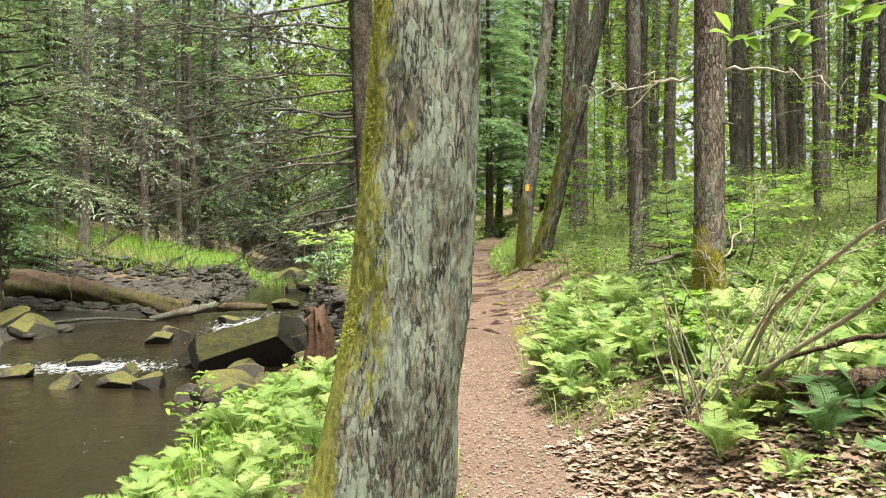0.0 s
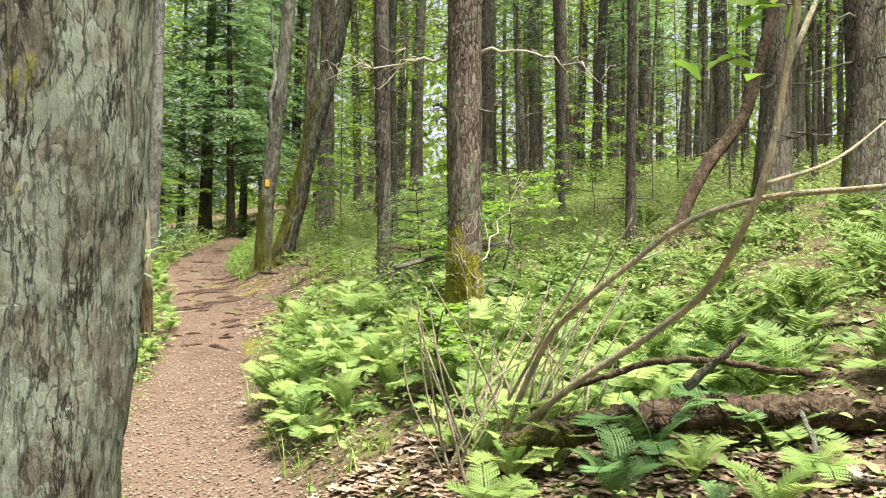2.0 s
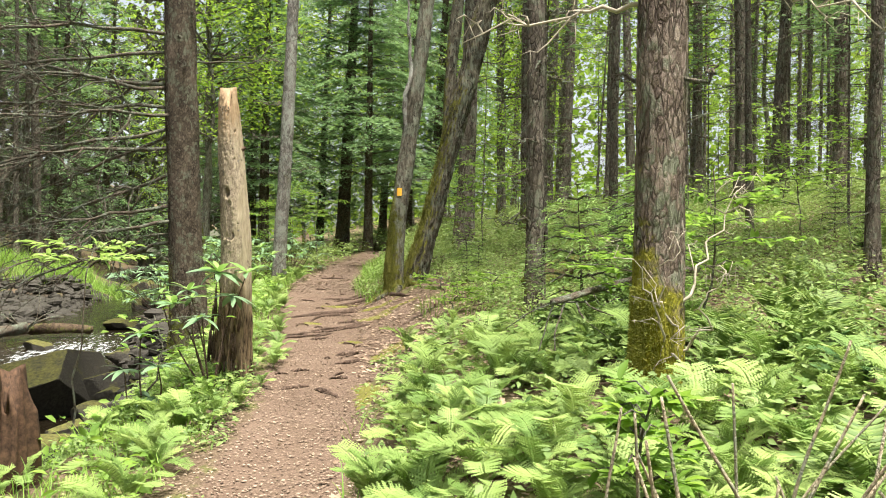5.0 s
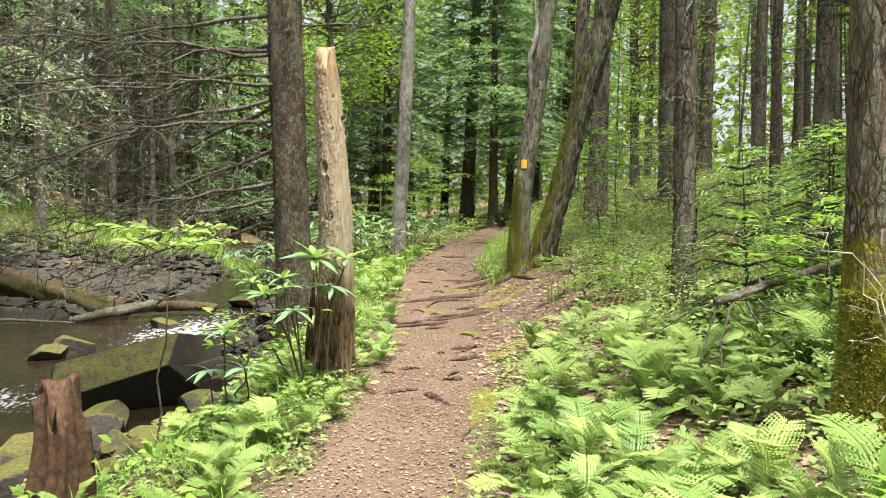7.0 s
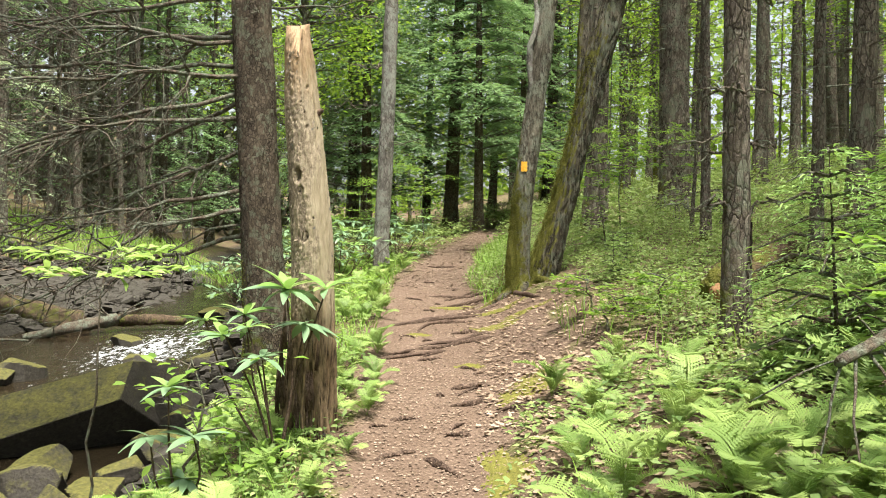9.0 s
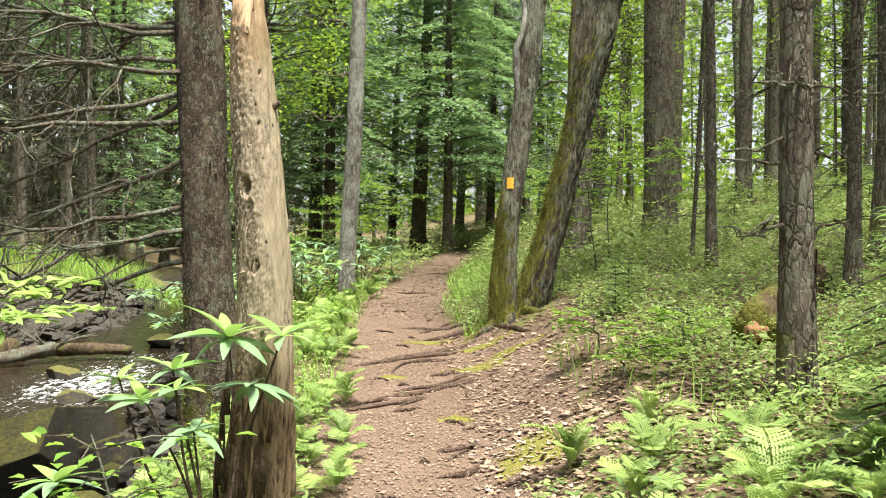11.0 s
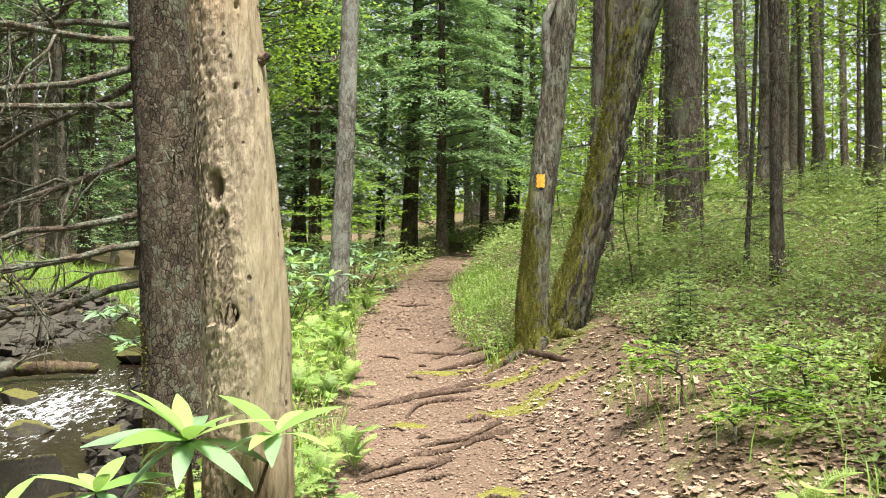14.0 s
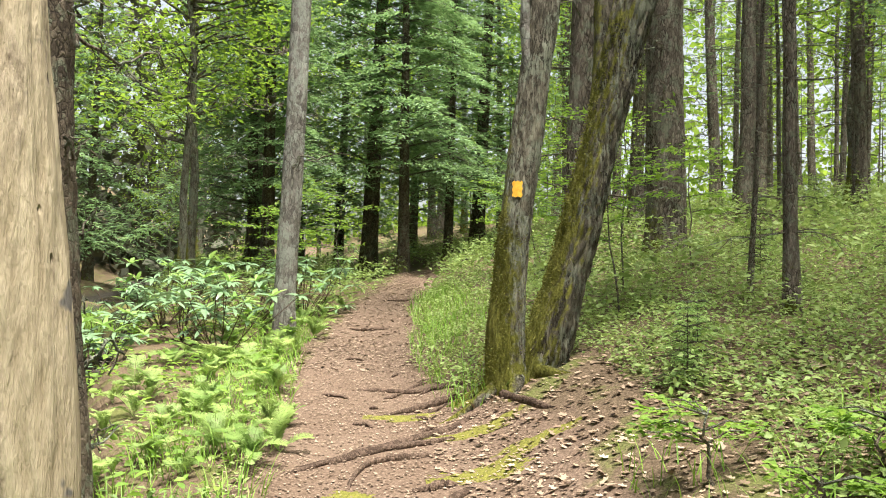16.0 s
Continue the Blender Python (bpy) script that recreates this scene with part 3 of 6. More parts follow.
def water_z(x, y):
    return lerp(WATER_Z, y) + 0.012 * waves(x, y, 0.8, 21) + 0.008 * waves(x, y, 0.3, 22)


geo, wv = sheet(np.arange(-16, -1.6, 0.14), np.arange(-8, 60, 0.16), water_z)
me = geo.mesh("creek_water")
foam = np.zeros(len(wv))
for rx, ry, ax, ay, s in RAPIDS:
    foam = np.maximum(foam, s * np.exp(-((wv[:, 0] - rx) / ax) ** 2 - ((wv[:, 1] - ry) / ay) ** 2))
set_attr(me, "foam", foam * 0.56)
tagged(part("water", me, M_WATER), "shallow brown creek water with small white rapids", "water", kind="structure")


# ---- trees: shared builders ----
def ridged(scale_t, scale_z, depth, seed, swell=0.0):
    """Bark plates: long cells with sunken joints."""

    def rough(th, z, rr):
        out = np.zeros(np.broadcast(th, z).shape)
        zz = np.broadcast_to(z, out.shape)
        tt = np.broadcast_to(th, out.shape)
        for i in np.ndindex(out.shape):
            r = rr[i]
            wob = noise.noise(Vector((math.cos(tt[i]) * r * 9, math.sin(tt[i]) * r * 9, zz[i] * 2.5 + seed))) * 0.35
            p = Vector((math.cos(tt[i]) * r * scale_t + wob, math.sin(tt[i]) * r * scale_t + wob + seed, zz[i] * scale_z + wob))
            d = noise.voronoi(p)[0]
            edge = min(1.0, (d[1] - d[0]) / 0.28)
            lump = noise.noise(Vector((p.x * 0.22, p.y * 0.22, zz[i] * 1.6))) * swell
            out[i] = depth * (edge - 0.6 + 0.35 * noise.noise(p * 2.3)) + lump
        return out

    return rough


def flare(z, base, top, height_, foot=0.35, spread=0.45):
    """Stem radius with a root flare at the foot."""
    q = np.clip(z / height_, 0, 1)
    return base + (top - base) * q + base * spread * np.exp(-np.clip(z, -0.3, None) / foot)


def limbs(geo, rng, stem, z0, z1, step_z, reach, thick, sides=4, droop=0.25, per=4, twigs=2):
    """Whorls of dead branches round a stem; stem(z) gives its axis and radius there."""
    z = z0
    while z < z1:
        a0 = rng.uniform(0, 6.28)
        for k in range(per):
            if rng.rand() < 0.25:
                continue
            a = a0 + k * 6.28 / per + rng.uniform(-0.5, 0.5)
            c, r = stem(z)
            ln = reach * rng.uniform(0.15, 1.0) ** 1.3
            d = np.array([math.cos(a), math.sin(a), rng.uniform(-0.15, 0.3)])
            p = wander(c + d * r * 0.6, c + d * (r + ln), 4, 0.12 * ln, rng, droop * ln * rng.rand())
            geo.add(*tube(p, np.linspace(thick, thick * 0.25, 4), sides, None, False))
            for _ in range(twigs if ln > 0.4 else 0):
                q = p[rng.randint(1, 3)]
                e = q + unit(d + rng.normal(0, 0.6, 3)) * ln * rng.uniform(0.2, 0.5) - np.array([0, 0, 0.1 * ln])
                geo.add(*tube(np.array([q, e]), [thick * 0.45, thick * 0.15], 3, None, False))
        z += step_z * rng.uniform(0.7, 1.3)
    return geo


def spray(geo, rng, start, direction, length, droop, leaf=0.16, density=1.0, thin=1.0):
    """A flat, drooping fan of needle twigs along one branch."""
    d = unit(direction)
    flat = unit(np.cross(d, [0, 0, 1.0]))
    n = max(6, int(length * 17 * density))
    q = rng.uniform(0.12, 1, n)
    side = rng.choice([-1, 1], n)
    wide = length * 0.3 * (1.05 - q) + 0.1
    off = rng.uniform(0, 1, n) * wide * side
    base = np.asarray(start) + d * (q * length)[:, None] + flat * off[:, None]
    base[:, 2] -= droop * (q**2) * length + 0.25 * np.abs(off)
    base += rng.normal(0, 0.025, (n, 3))
    along = d * 0.7 + flat * (side * rng.uniform(0.4, 1.1, n))[:, None]
    along[:, 2] -= 0.15 + 0.5 * droop * q
    along += rng.normal(0, 0.15, (n, 3))
    leaves(geo, BLADE, base, along, np.array([0, 0, 1.0]) + rng.normal(0, 0.25, (n, 3)), leaf * rng.uniform(0.7, 1.5, n), leaf * thin * rng.uniform(0.28, 0.5, n))


def cloud(geo, rng, centre, radius, n, leaf, shape=DIAMOND, flat=0.6):
    """Leaves in loose layered clumps about a centre."""
    c = np.asarray(centre, float) + rng.normal(0, 1, (n, 3)) * np.array([radius, radius, radius * flat]) * 0.5
    along = rng.normal(0, 1, (n, 3)) * np.array([1, 1, 0.45])
    nrm = np.array([0, 0, 1.0]) + rng.normal(0, 0.45, (n, 3))
    leaves(geo, shape, c, along, nrm, leaf * rng.uniform(0.6, 1.3, n), leaf * rng.uniform(0.4, 0.75, n))


PINE_GEO = []


def pine_tree(seed, tall, r, live, reach=1.2, sides=10, name="pine_tree", mat=None, label="", m=None, lean=(0, 0), crown=True):
    """Straight conifer: bare stem with whorls of dead twigs, live crown high above."""
    rng = np.random.RandomState(seed)
    t = thing(name, label, "tree", m if m is not None else Matrix())
    zs = np.concatenate([[-0.3], np.linspace(0, tall, 18)])
    wob = np.cumsum(rng.normal(0, 0.012, (19, 2)), 0)
    axis_p = np.stack([wob[:, 0] + lean[0] * zs, wob[:, 1] + lean[1] * zs, zs], -1)
    rad = flare(zs, r, r * 0.3, tall, 0.22, 0.35)
    tg = Geo().add(*tube(axis_p, rad, sides, lambda th, z, rr: 0.06 * rr * np.sin(th * 3 + z * 1.3) + 0.04 * rr * np.sin(th * 5 - z * 2.1)))
    part("trunk", tg, mat or M_FOREST, t)

    def stem(z):
        return np.array([np.interp(z, zs, axis_p[:, 0]), np.interp(z, zs, axis_p[:, 1]), z]), np.interp(z, zs, rad)

    dg = limbs(Geo(), rng, stem, 1.0, live + 1.0, 0.45, reach, 0.009 + r * 0.03, 3, per=5, twigs=3)
    tagged(part("deadwood", dg, M_TWIG, t, "thin bare dead branches"), kind="stuff")
    if crown:
        g = Geo()
        z = live
        while z < tall - 0.3:
            q = (z - live) / (tall - live)
            ln = (2.0 - 1.6 * q) * rng.uniform(0.7, 1.1)
            for k in range(3):
                a = rng.uniform(0, 6.28)
                spray(g, rng, stem(z)[0], (math.cos(a), math.sin(a), 0.25), ln, 0.3, 0.3, 0.45)
            z += rng.uniform(0.35, 0.6)
        part("crown", g, M_NEEDLE, t, "dark green needle crown")
        PINE_GEO.append((tg, dg, g))
    return t


def hemlock_tree(seed, tall, r, low, reach, leaf=0.17, density=1.0, mat=None, thin=1.0, name="hemlock_tree", label="", m=None, whorl=0, gap=0.42):
    """Conifer with layered, drooping sprays from low on the stem."""
    rng = np.random.RandomState(seed)
    t = thing(name, label, "tree", m if m is not None else Matrix())
    zs = np.concatenate([[-0.3], np.linspace(0, tall, 20)])
    part("trunk", Geo().add(*tube(np.stack([0 * zs, 0 * zs, zs], -1), flare(zs, r, r * 0.12, tall, 0.3, 0.3), 10)), M_SPRUCE, t)
    g, b = Geo(), Geo()
    z = low
    while z < tall:
        q = (z - low) / (tall - low)
        ln0 = reach * (1 - q) ** 0.7 + 0.15
        for k in range(whorl or (4 if tall > 4 else 5)):
            a = rng.uniform(0, 6.28)
            ln = ln0 * rng.uniform(0.6, 1.1)
            d = np.array([math.cos(a), math.sin(a), 0.22])
            spray(g, rng, (0, 0, z), d, ln, 0.45, leaf, density, thin)
            e = d * ln * 0.8 + np.array([0, 0, z - 0.25 * ln])
            b.add(*tube(np.array([[0, 0, z], d * ln * 0.4 + np.array([0, 0, z]), e]), [0.012 + 0.006 * ln, 0.01, 0.004], 3))
        z += (gap if tall > 4 else 0.13) * rng.uniform(0.7, 1.3)
    tagged(part("branchwork", b, M_TWIG, t), kind="stuff")
    part("crown", g, mat or M_NEEDLE, t, "layered drooping green sprays")
    return t


def broadleaf_tree(seed, tall, r, low, spread, leaf=0.13, clumps=60, per=45, mat=None, bark_mat=None, label="", m=None, lean=(0, 0), name="broadleaf_tree"):
    """Slender broadleaf tree with forked limbs and loose leaf clumps."""
    rng = np.random.RandomState(seed)
    t = thing(name, label, "tree", m if m is not None else Matrix())
    zs = np.concatenate([[-0.3], np.linspace(0, tall, 18)])
    wob = np.cumsum(rng.normal(0, 0.05, (19, 2)), 0)
    ax = np.stack([wob[:, 0] + lean[0] * zs, wob[:, 1] + lean[1] * zs, zs], -1)
    part("trunk", Geo().add(*tube(ax, flare(zs, r, r * 0.2, tall, 0.3, 0.4), 10)), bark_mat or M_TWIN, t)
    g, b = Geo(), Geo()
    for k in range(clumps):
        z = rng.uniform(low, tall)
        q = (z - low) / (tall - low)
        a = rng.uniform(0, 6.28)
        ln = spread * (1 - 0.6 * abs(q - 0.35)) * rng.uniform(0.35, 1.0)
        s = np.array([np.interp(z, zs, ax[:, 0]), np.interp(z, zs, ax[:, 1]), z])
        e = s + np.array([math.cos(a) * ln, math.sin(a) * ln, 0.35 * ln])
        b.add(*tube(wander(s, e, 5, 0.15 * ln, rng), np.linspace(0.012 + 0.012 * ln, 0.004, 5), 3))
        cloud(g, rng, e, 0.95 + 0.12 * spread, per, leaf, flat=0.35)
    tagged(part("branchwork", b, M_TWIG, t), kind="stuff")
    part("crown", g, mat or M_BROAD, t, "light green leaves")
    return t


def at_ground(x, y, turn=0.0, size=1.0, sink=0.0):
    return pose(x, y, ground_z(x, y) - sink, 0, 0, turn) @ Matrix.Scale(size, 4)


# ---- trees that stand beside the path ----
def detailed_trunk(name, label, x, y, line, radii, mat, depth, cells, sides, rings, seed, swell=0.02, part_label=""):
    """A near tree: line of axis points above its foot, bark plates in relief."""
    z0 = ground_z(x, y)
    t = thing(name, label, "tree", pose(x, y, z0))
    p = smooth_line(line, rings)
    s = np.linspace(0, 1, rings)
    r = np.interp(s, [k[0] for k in radii], [k[1] for k in radii])
    part("trunk", Geo().add(*tube(p, r, sides, ridged(*cells, depth, seed, swell))), mat, t, part_label)
    return t


maple = detailed_trunk("maple_tree", "thick grey maple trunk with lichen and yellow moss beside the path", -0.36, 4.13,
                       [(0, 0, -0.3), (0.01, 0, 0.05), (0.06, 0, 0.25), (0.14, 0, 0.8), (0.21, 0, 1.4), (0.285, 0, 2.6), (0.33, 0.05, 4), (0.38, 0.08, 6.5)],
                       [(0, 0.48), (0.045, 0.4), (0.08, 0.34), (0.16, 0.305), (0.25, 0.278), (0.43, 0.255), (1, 0.21)], M_MAPLE, 0.007, (24, 9.0), 150, 320, 3, 0.035)

pine = detailed_trunk("red_pine_tree", "straight red pine with scaly bark and a mossy yellow foot", 2.42, 7.75,
                      [(0, 0, -0.25), (0, 0, 0.3), (0, 0, 2.5), (0.03, 0.05, 6), (0.05, 0.1, 15)],
                      [(0, 0.2), (0.03, 0.15), (0.08, 0.136), (0.4, 0.128), (1, 0.04)], M_PINE, 0.008, (30, 11), 72, 330, 11, 0.008)

post = detailed_trunk("spruce_tree", "slim spruce with a black scar above its mossy foot", 2.62, 11.5,
                      [(0, 0, -0.25), (0, 0, 0.3), (-0.03, 0, 2), (-0.05, 0.05, 5), (-0.05, 0.1, 13)],
                      [(0, 0.14), (0.03, 0.105), (0.1, 0.09), (0.4, 0.08), (1, 0.03)], M_FOREST, 0.006, (30, 12), 48, 240, 5, 0.008)

left_tree = detailed_trunk("spruce_tree", "dark spruce with long bare dead branches above the creek bank", -1.14, 14.1,
                           [(0.05, 0, -0.4), (0.02, 0, 0.2), (-0.06, 0, 1.5), (-0.18, 0, 4), (-0.3, 0, 8), (-0.4, 0, 16)],
                           [(0, 0.3), (0.03, 0.235), (0.1, 0.2), (0.4, 0.18), (1, 0.05)], M_SPRUCE, 0.01, (24, 10), 80, 300, 7, 0.015)

twin = detailed_trunk("twin_maple_tree", "two mossy leaning maple stems grown from one foot", 1.62, 16.25,
                      [(0.0, 0, -0.3), (-0.07, 0, 0.2), (-0.03, 0, 1.05), (0.11, 0.04, 2.2), (0.25, 0.08, 3.4), (0.5, 0.2, 6), (1.0, 0.4, 13)],
                      [(0, 0.27), (0.03, 0.17), (0.08, 0.13), (0.25, 0.12), (0.5, 0.11), (1, 0.05)], M_TWIN, 0.01, (24, 8), 72, 300, 9, 0.02, "upright stem with an orange paint mark")
p = smooth_line([(0.14, 0.02, -0.3), (0.2, 0.02, 0.1), (0.32, 0.03, 0.5), (0.48, 0.04, 1.05), (0.75, 0.06, 2.2), (1.04, 0.1, 3.4), (1.42, 0.2, 5), (2.0, 0.5, 8), (2.9, 1.1, 12)], 300)
r = np.interp(np.linspace(0, 1, 300), [0, 0.03, 0.08, 0.2, 0.3, 0.5, 1], [0.28, 0.2, 0.16, 0.145, 0.155, 0.14, 0.05])
part("trunk", Geo().add(*tube(p, r, 72, ridged(20, 4.5, 0.024, 15, 0.03))), M_TWIN_DARK, twin, "leaning stem with dark grooves")
p = smooth_line([(0.62, 0.05, 1.7), (0.7, 0.12, 2.1), (0.74, 0.2, 2.6), (0.78, 0.28, 3.4), (0.95, 0.45, 5.2), (1.3, 0.7, 9), (1.5, 0.9, 13)], 140)
part("trunk", Geo().add(*tube(p, np.interp(np.linspace(0, 1, 140), [0, 0.05, 0.4, 1], [0.08, 0.095, 0.09, 0.04]), 40, ridged(24, 8, 0.008, 45, 0.02))), M_TWIN_DARK, twin, "third stem forked from the leaning one")

pale = detailed_trunk("ash_tree", "slender pale grey tree above rhododendrons", -0.45, 20.5,
                      [(0, 0, -0.3), (0, 0, 0.5), (0.06, 0, 2), (0.14, 0, 5), (0.2, 0, 14)],
                      [(0, 0.17), (0.05, 0.135), (0.3, 0.12), (1, 0.04)], M_PALE, 0.006, (30, 10), 48, 200, 19, 0.012)

big_pine = detailed_trunk("old_pine_tree", "broad old pine with grey scaly bark", 5.1, 22.2,
                          [(0, 0, -0.3), (0, 0, 0.3), (-0.05, 0, 3), (-0.1, 0, 8), (-0.1, 0, 20)],
                          [(0, 0.4), (0.03, 0.31), (0.1, 0.28), (0.4, 0.25), (1, 0.08)], M_FOREST, 0.012, (20, 8), 64, 240, 23, 0.02)

# ---- the standing dead snag ----
SNAG_H = 2.66
SNAG_HOLES = ((-112, 1.7, 0.025, 0.038, 0.095), (-104, 1.6, 0.016, 0.022, 0.07), (-106, 1.315, 0.029, 0.028, 0.095), (-106, 1.46, 0.024, 0.12, 0.018), (-60, 0.6, 0.02, 0.3, 0.03), (-110, 0.45, 0.025, 0.28, 0.035), (-85, 0.3, 0.02, 0.25, 0.03), (-62, 2.25, 0.008, 0.012, 0.02), (-70, 2.0, 0.007, 0.01, 0.02))


def snag_rough(th, z, rr):
    flaky = np.exp(-((np.angle(np.exp(1j * (th - radians(-118)))) / 0.7) ** 4)) * (z > 0.5)
    base = ridged(22, 2.0, 0.005, 31, 0.014)(th, z, rr) + flaky * ridged(75, 32, 0.007, 37, 0.0)(th, z, rr)
    low = np.clip(0.75 - z, 0, 0.75) * (0.05 * np.sin(th * 7 + z * 4) + 0.03 * np.sin(th * 19 + 3 * np.sin(z * 3)))
    out = base + low
    # woodpecker holes and the scar between them: (angle, height, half width, half height, depth)
    for a, h, w, v, d in SNAG_HOLES:
        da = np.angle(np.exp(1j * (th - radians(a)))) * 0.14
        out = out - d * np.exp(-(((da / w) ** 2 + ((z - h) / v) ** 2) ** 2))
    return out


def snag_axis(z):
    return 0.03 * np.sin(z * 1.7) + 0.02 * (z > 1.2) * (z - 1.2) - 0.045 * z / 2.6 + np.interp(z, [0, 1.2, 2.0, 2.7], [0.04, 0.06, 0.025, 0.015])


zs = np.linspace(-0.2, SNAG_H, 300)
p = np.stack([snag_axis(zs), 0 * zs, zs], -1)
r = np.interp(zs, [-0.2, 0.0, 0.35, 0.9, 1.5, 2.2, 2.5, SNAG_H], [0.2, 0.165, 0.142, 0.134, 0.127, 0.108, 0.1, 0.085])
snag = thing("dead_snag", "broken barkless dead tree trunk with woodpecker holes beside the path", "tree", pose(-0.31, 11.17, ground_z(-0.31, 11.17)))
sv, sq, st = tube(p, r, 120, snag_rough)
# splintered top
topv = sv[:, 2] > SNAG_H - 0.22
ang = np.arctan2(sv[:, 1], sv[:, 0] + 0.02)
sv[topv, 2] -= ((sv[topv, 2] - SNAG_H + 0.22) * np.clip(0.5 + 0.45 * np.sin(ang[topv] * 3 + 1) + 0.2 * np.sin(ang[topv] * 11), 0, 0.95))
part("trunk", Geo().add(sv, sq, st), M_SNAG, snag)


# ---- forest around ----
PINES = [pine_tree(100 + k, 17 + k, (0.068, 0.095, 0.125, 0.155, 0.19)[k], 8.5 + 0.5 * k, 1.2 + 0.15 * k, label="tall thin pine with bare dead lower branches") for k in range(5)]
HEMLOCKS = [hemlock_tree(200 + k, 15 + 3 * k, 0.2 + 0.05 * k, 1.6, 4.0, 0.22, 1.5, thin=0.8, label="dark green hemlock with layered drooping branches") for k in range(2)]
BROADS = [broadleaf_tree(300 + k, 13 + 2 * k, 0.1 + 0.02 * k, 3.0 + k, 2.8, 0.16, 76, 66, mat=M_CANOPY, label="leafy broadleaf tree with a slim trunk") for k in range(3)]
placed = [(-0.3, 4.1), (2.3, 7.7), (2.6, 11.5), (-1.2, 14.1), (1.8, 16.2), (-0.5, 20.5), (5.1, 22.2), (0.87, 34.3), (1.6, 31.3)]


def plant(pool, x, y, rng, size=(0.85, 1.15), group="forest trees"):
    """Puts the next tree of a pool at its place; the first use moves the original itself."""
    placed.append((x, y))
    src = ([t for t in pool if "used" not in t] or [pool[rng.randint(len(pool))]])[0]
    m = at_ground(x, y, rng.uniform(0, 360), rng.uniform(*size)) @ pose(0, 0, 0, rng.normal(0, 1.2), rng.normal(0, 1.2), 0)
    if "used" not in src:
        src["used"] = 1
        src.matrix_basis = m
        return tagged(src, group=group)
    return copy_thing(src, m)


def free(x, y, gap):
    return all((x - a) ** 2 + (y - b) ** 2 > gap * gap for a, b in placed)


rng = np.random.RandomState(42)
# named neighbours on the rising side
for k, x, y, s in ((1, 3.9, 16.2, 0.65), (0, 3.95, 17.1, 0.4), (2, 5.14, 15.0, 1.05), (1, 4.18, 13.8, 1.0), (1, 5.04, 9.7, 0.95), (4, 7.4, 10.4, 1.05), (4, 6.9, 8.3, 1.0), (3, 3.25, 20.6, 1.2)):
    plant(PINES[k:k + 1], x, y, rng, (s, s))
tries = 0
count = 0
while count < 145 and tries < 6000:
    tries += 1
    x, y = rng.uniform(4.2, 38), rng.uniform(4, 58)
    if x < 0.24 * y + 2.6 and y < 24 or x - lerp(PATH_X, y) < 2.5 or not free(x, y, 1.5 if y > 14 else 2.3):
        continue
    if y < 9 and x < 8:
        continue
    plant(PINES, x, y, rng)
    count += 1
count = 0
while count < 32 and tries < 9000:
    tries += 1
    x, y = rng.uniform(4.5, 18), rng.uniform(11, 34)
    if x < 0.22 * y + 2.0 or not free(x, y, 0.8):
        continue
    plant(PINES[:2], x, y, rng, (0.6, 0.95))
    count += 1
spots = []
while len(spots) < 180 and tries < 24000:
    tries += 1
    x, y = rng.uniform(-40, -9), rng.uniform(10, 62)
    if x > lerp(SHORE_L, y) - 2.5 - 5 * step(38, 30, y) * step(20, 26, y) or not free(x, y, 1.15):
        continue
    placed.append((x, y))
    spots.append((x, y))
spots.sort(key=lambda p: math.hypot(p[0], p[1] - 8))
for x, y in spots[:84]:
    plant(PINES, x, y, rng)
# the rest of the stand on the far slope, joined
stand = [Geo(), Geo(), Geo()]
for x, y in spots[84:]:
    m = np.array(at_ground(x, y, rng.uniform(0, 360), rng.uniform(0.85, 1.15)))
    for g, src in zip(stand, PINE_GEO[rng.randint(len(PINE_GEO))]):
        g.add(np.concatenate(src.v) @ m[:3, :3].T + m[:3, 3], *src.f)
for g, mat, name, label in zip(stand, (M_FOREST, M_TWIG, M_NEEDLE), ("far_pine_stems", "far_pine_deadwood", "far_pine_crowns"), ("brown pine trunks crowded on the far slope", "bare dead branches of the far pines", "dark needle crowns of the far pines")):
    tagged(part(name, g, mat), label, "trees", kind="stuff")
# conifers and broadleaf trees ahead
M_PALE_NEEDLE = leafy("pale_pine_needles", (0.2, 0.28, 0.16), (0.38, 0.46, 0.29), 0.35, 0.5)
hemlock_tree(230, 16, 0.26, 3.3, 6.0, 0.2, 1.7, M_PALE_NEEDLE, 0.45, "white_pine_tree", "pine with pale soft needle sprays reaching over the creek", at_ground(-11.4, 21.5), 7, 0.5)
placed.append((-11.4, 21.5))
DENSE_HEMLOCKS = [hemlock_tree(220 + k, 17 - 2 * k, 0.24 - 0.04 * k, 3.0, 3.7, 0.17, 2.4, thin=0.85, label="full dark hemlock with broad level sprays above the path", whorl=7, gap=0.5) for k in range(2)]
plant(DENSE_HEMLOCKS[0:1], 0.87, 33.0, rng, (1.0, 1.0))
plant(DENSE_HEMLOCKS[1:2], 1.7, 31.0, rng, (0.8, 0.8))
plant(DENSE_HEMLOCKS[0:1], -1.6, 30.5, rng, (0.75, 0.75))
plant(DENSE_HEMLOCKS[1:2], 3.4, 36.0, rng, (1.0, 1.0))
for x, y, s in ((-2.2, 33, 0.9), (4.6, 38, 1.0), (-3.0, 40, 1.1), (2.8, 43, 1.1), (6.5, 44, 1.0), (-13, 47, 1.0), (-19, 41, 1.0), (-23, 30, 0.9), (-15, 19, 0.8), (-17, 33, 0.9), (-15.5, 30, 0.7), (-20, 36, 0.9), (-24, 44, 1.0), (-12, 52, 1.0), (-28, 36, 1.0), (0.0, 38, 1.0), (-1.2, 36.5, 0.9)):
    plant(HEMLOCKS, x, y, rng, (s, s))
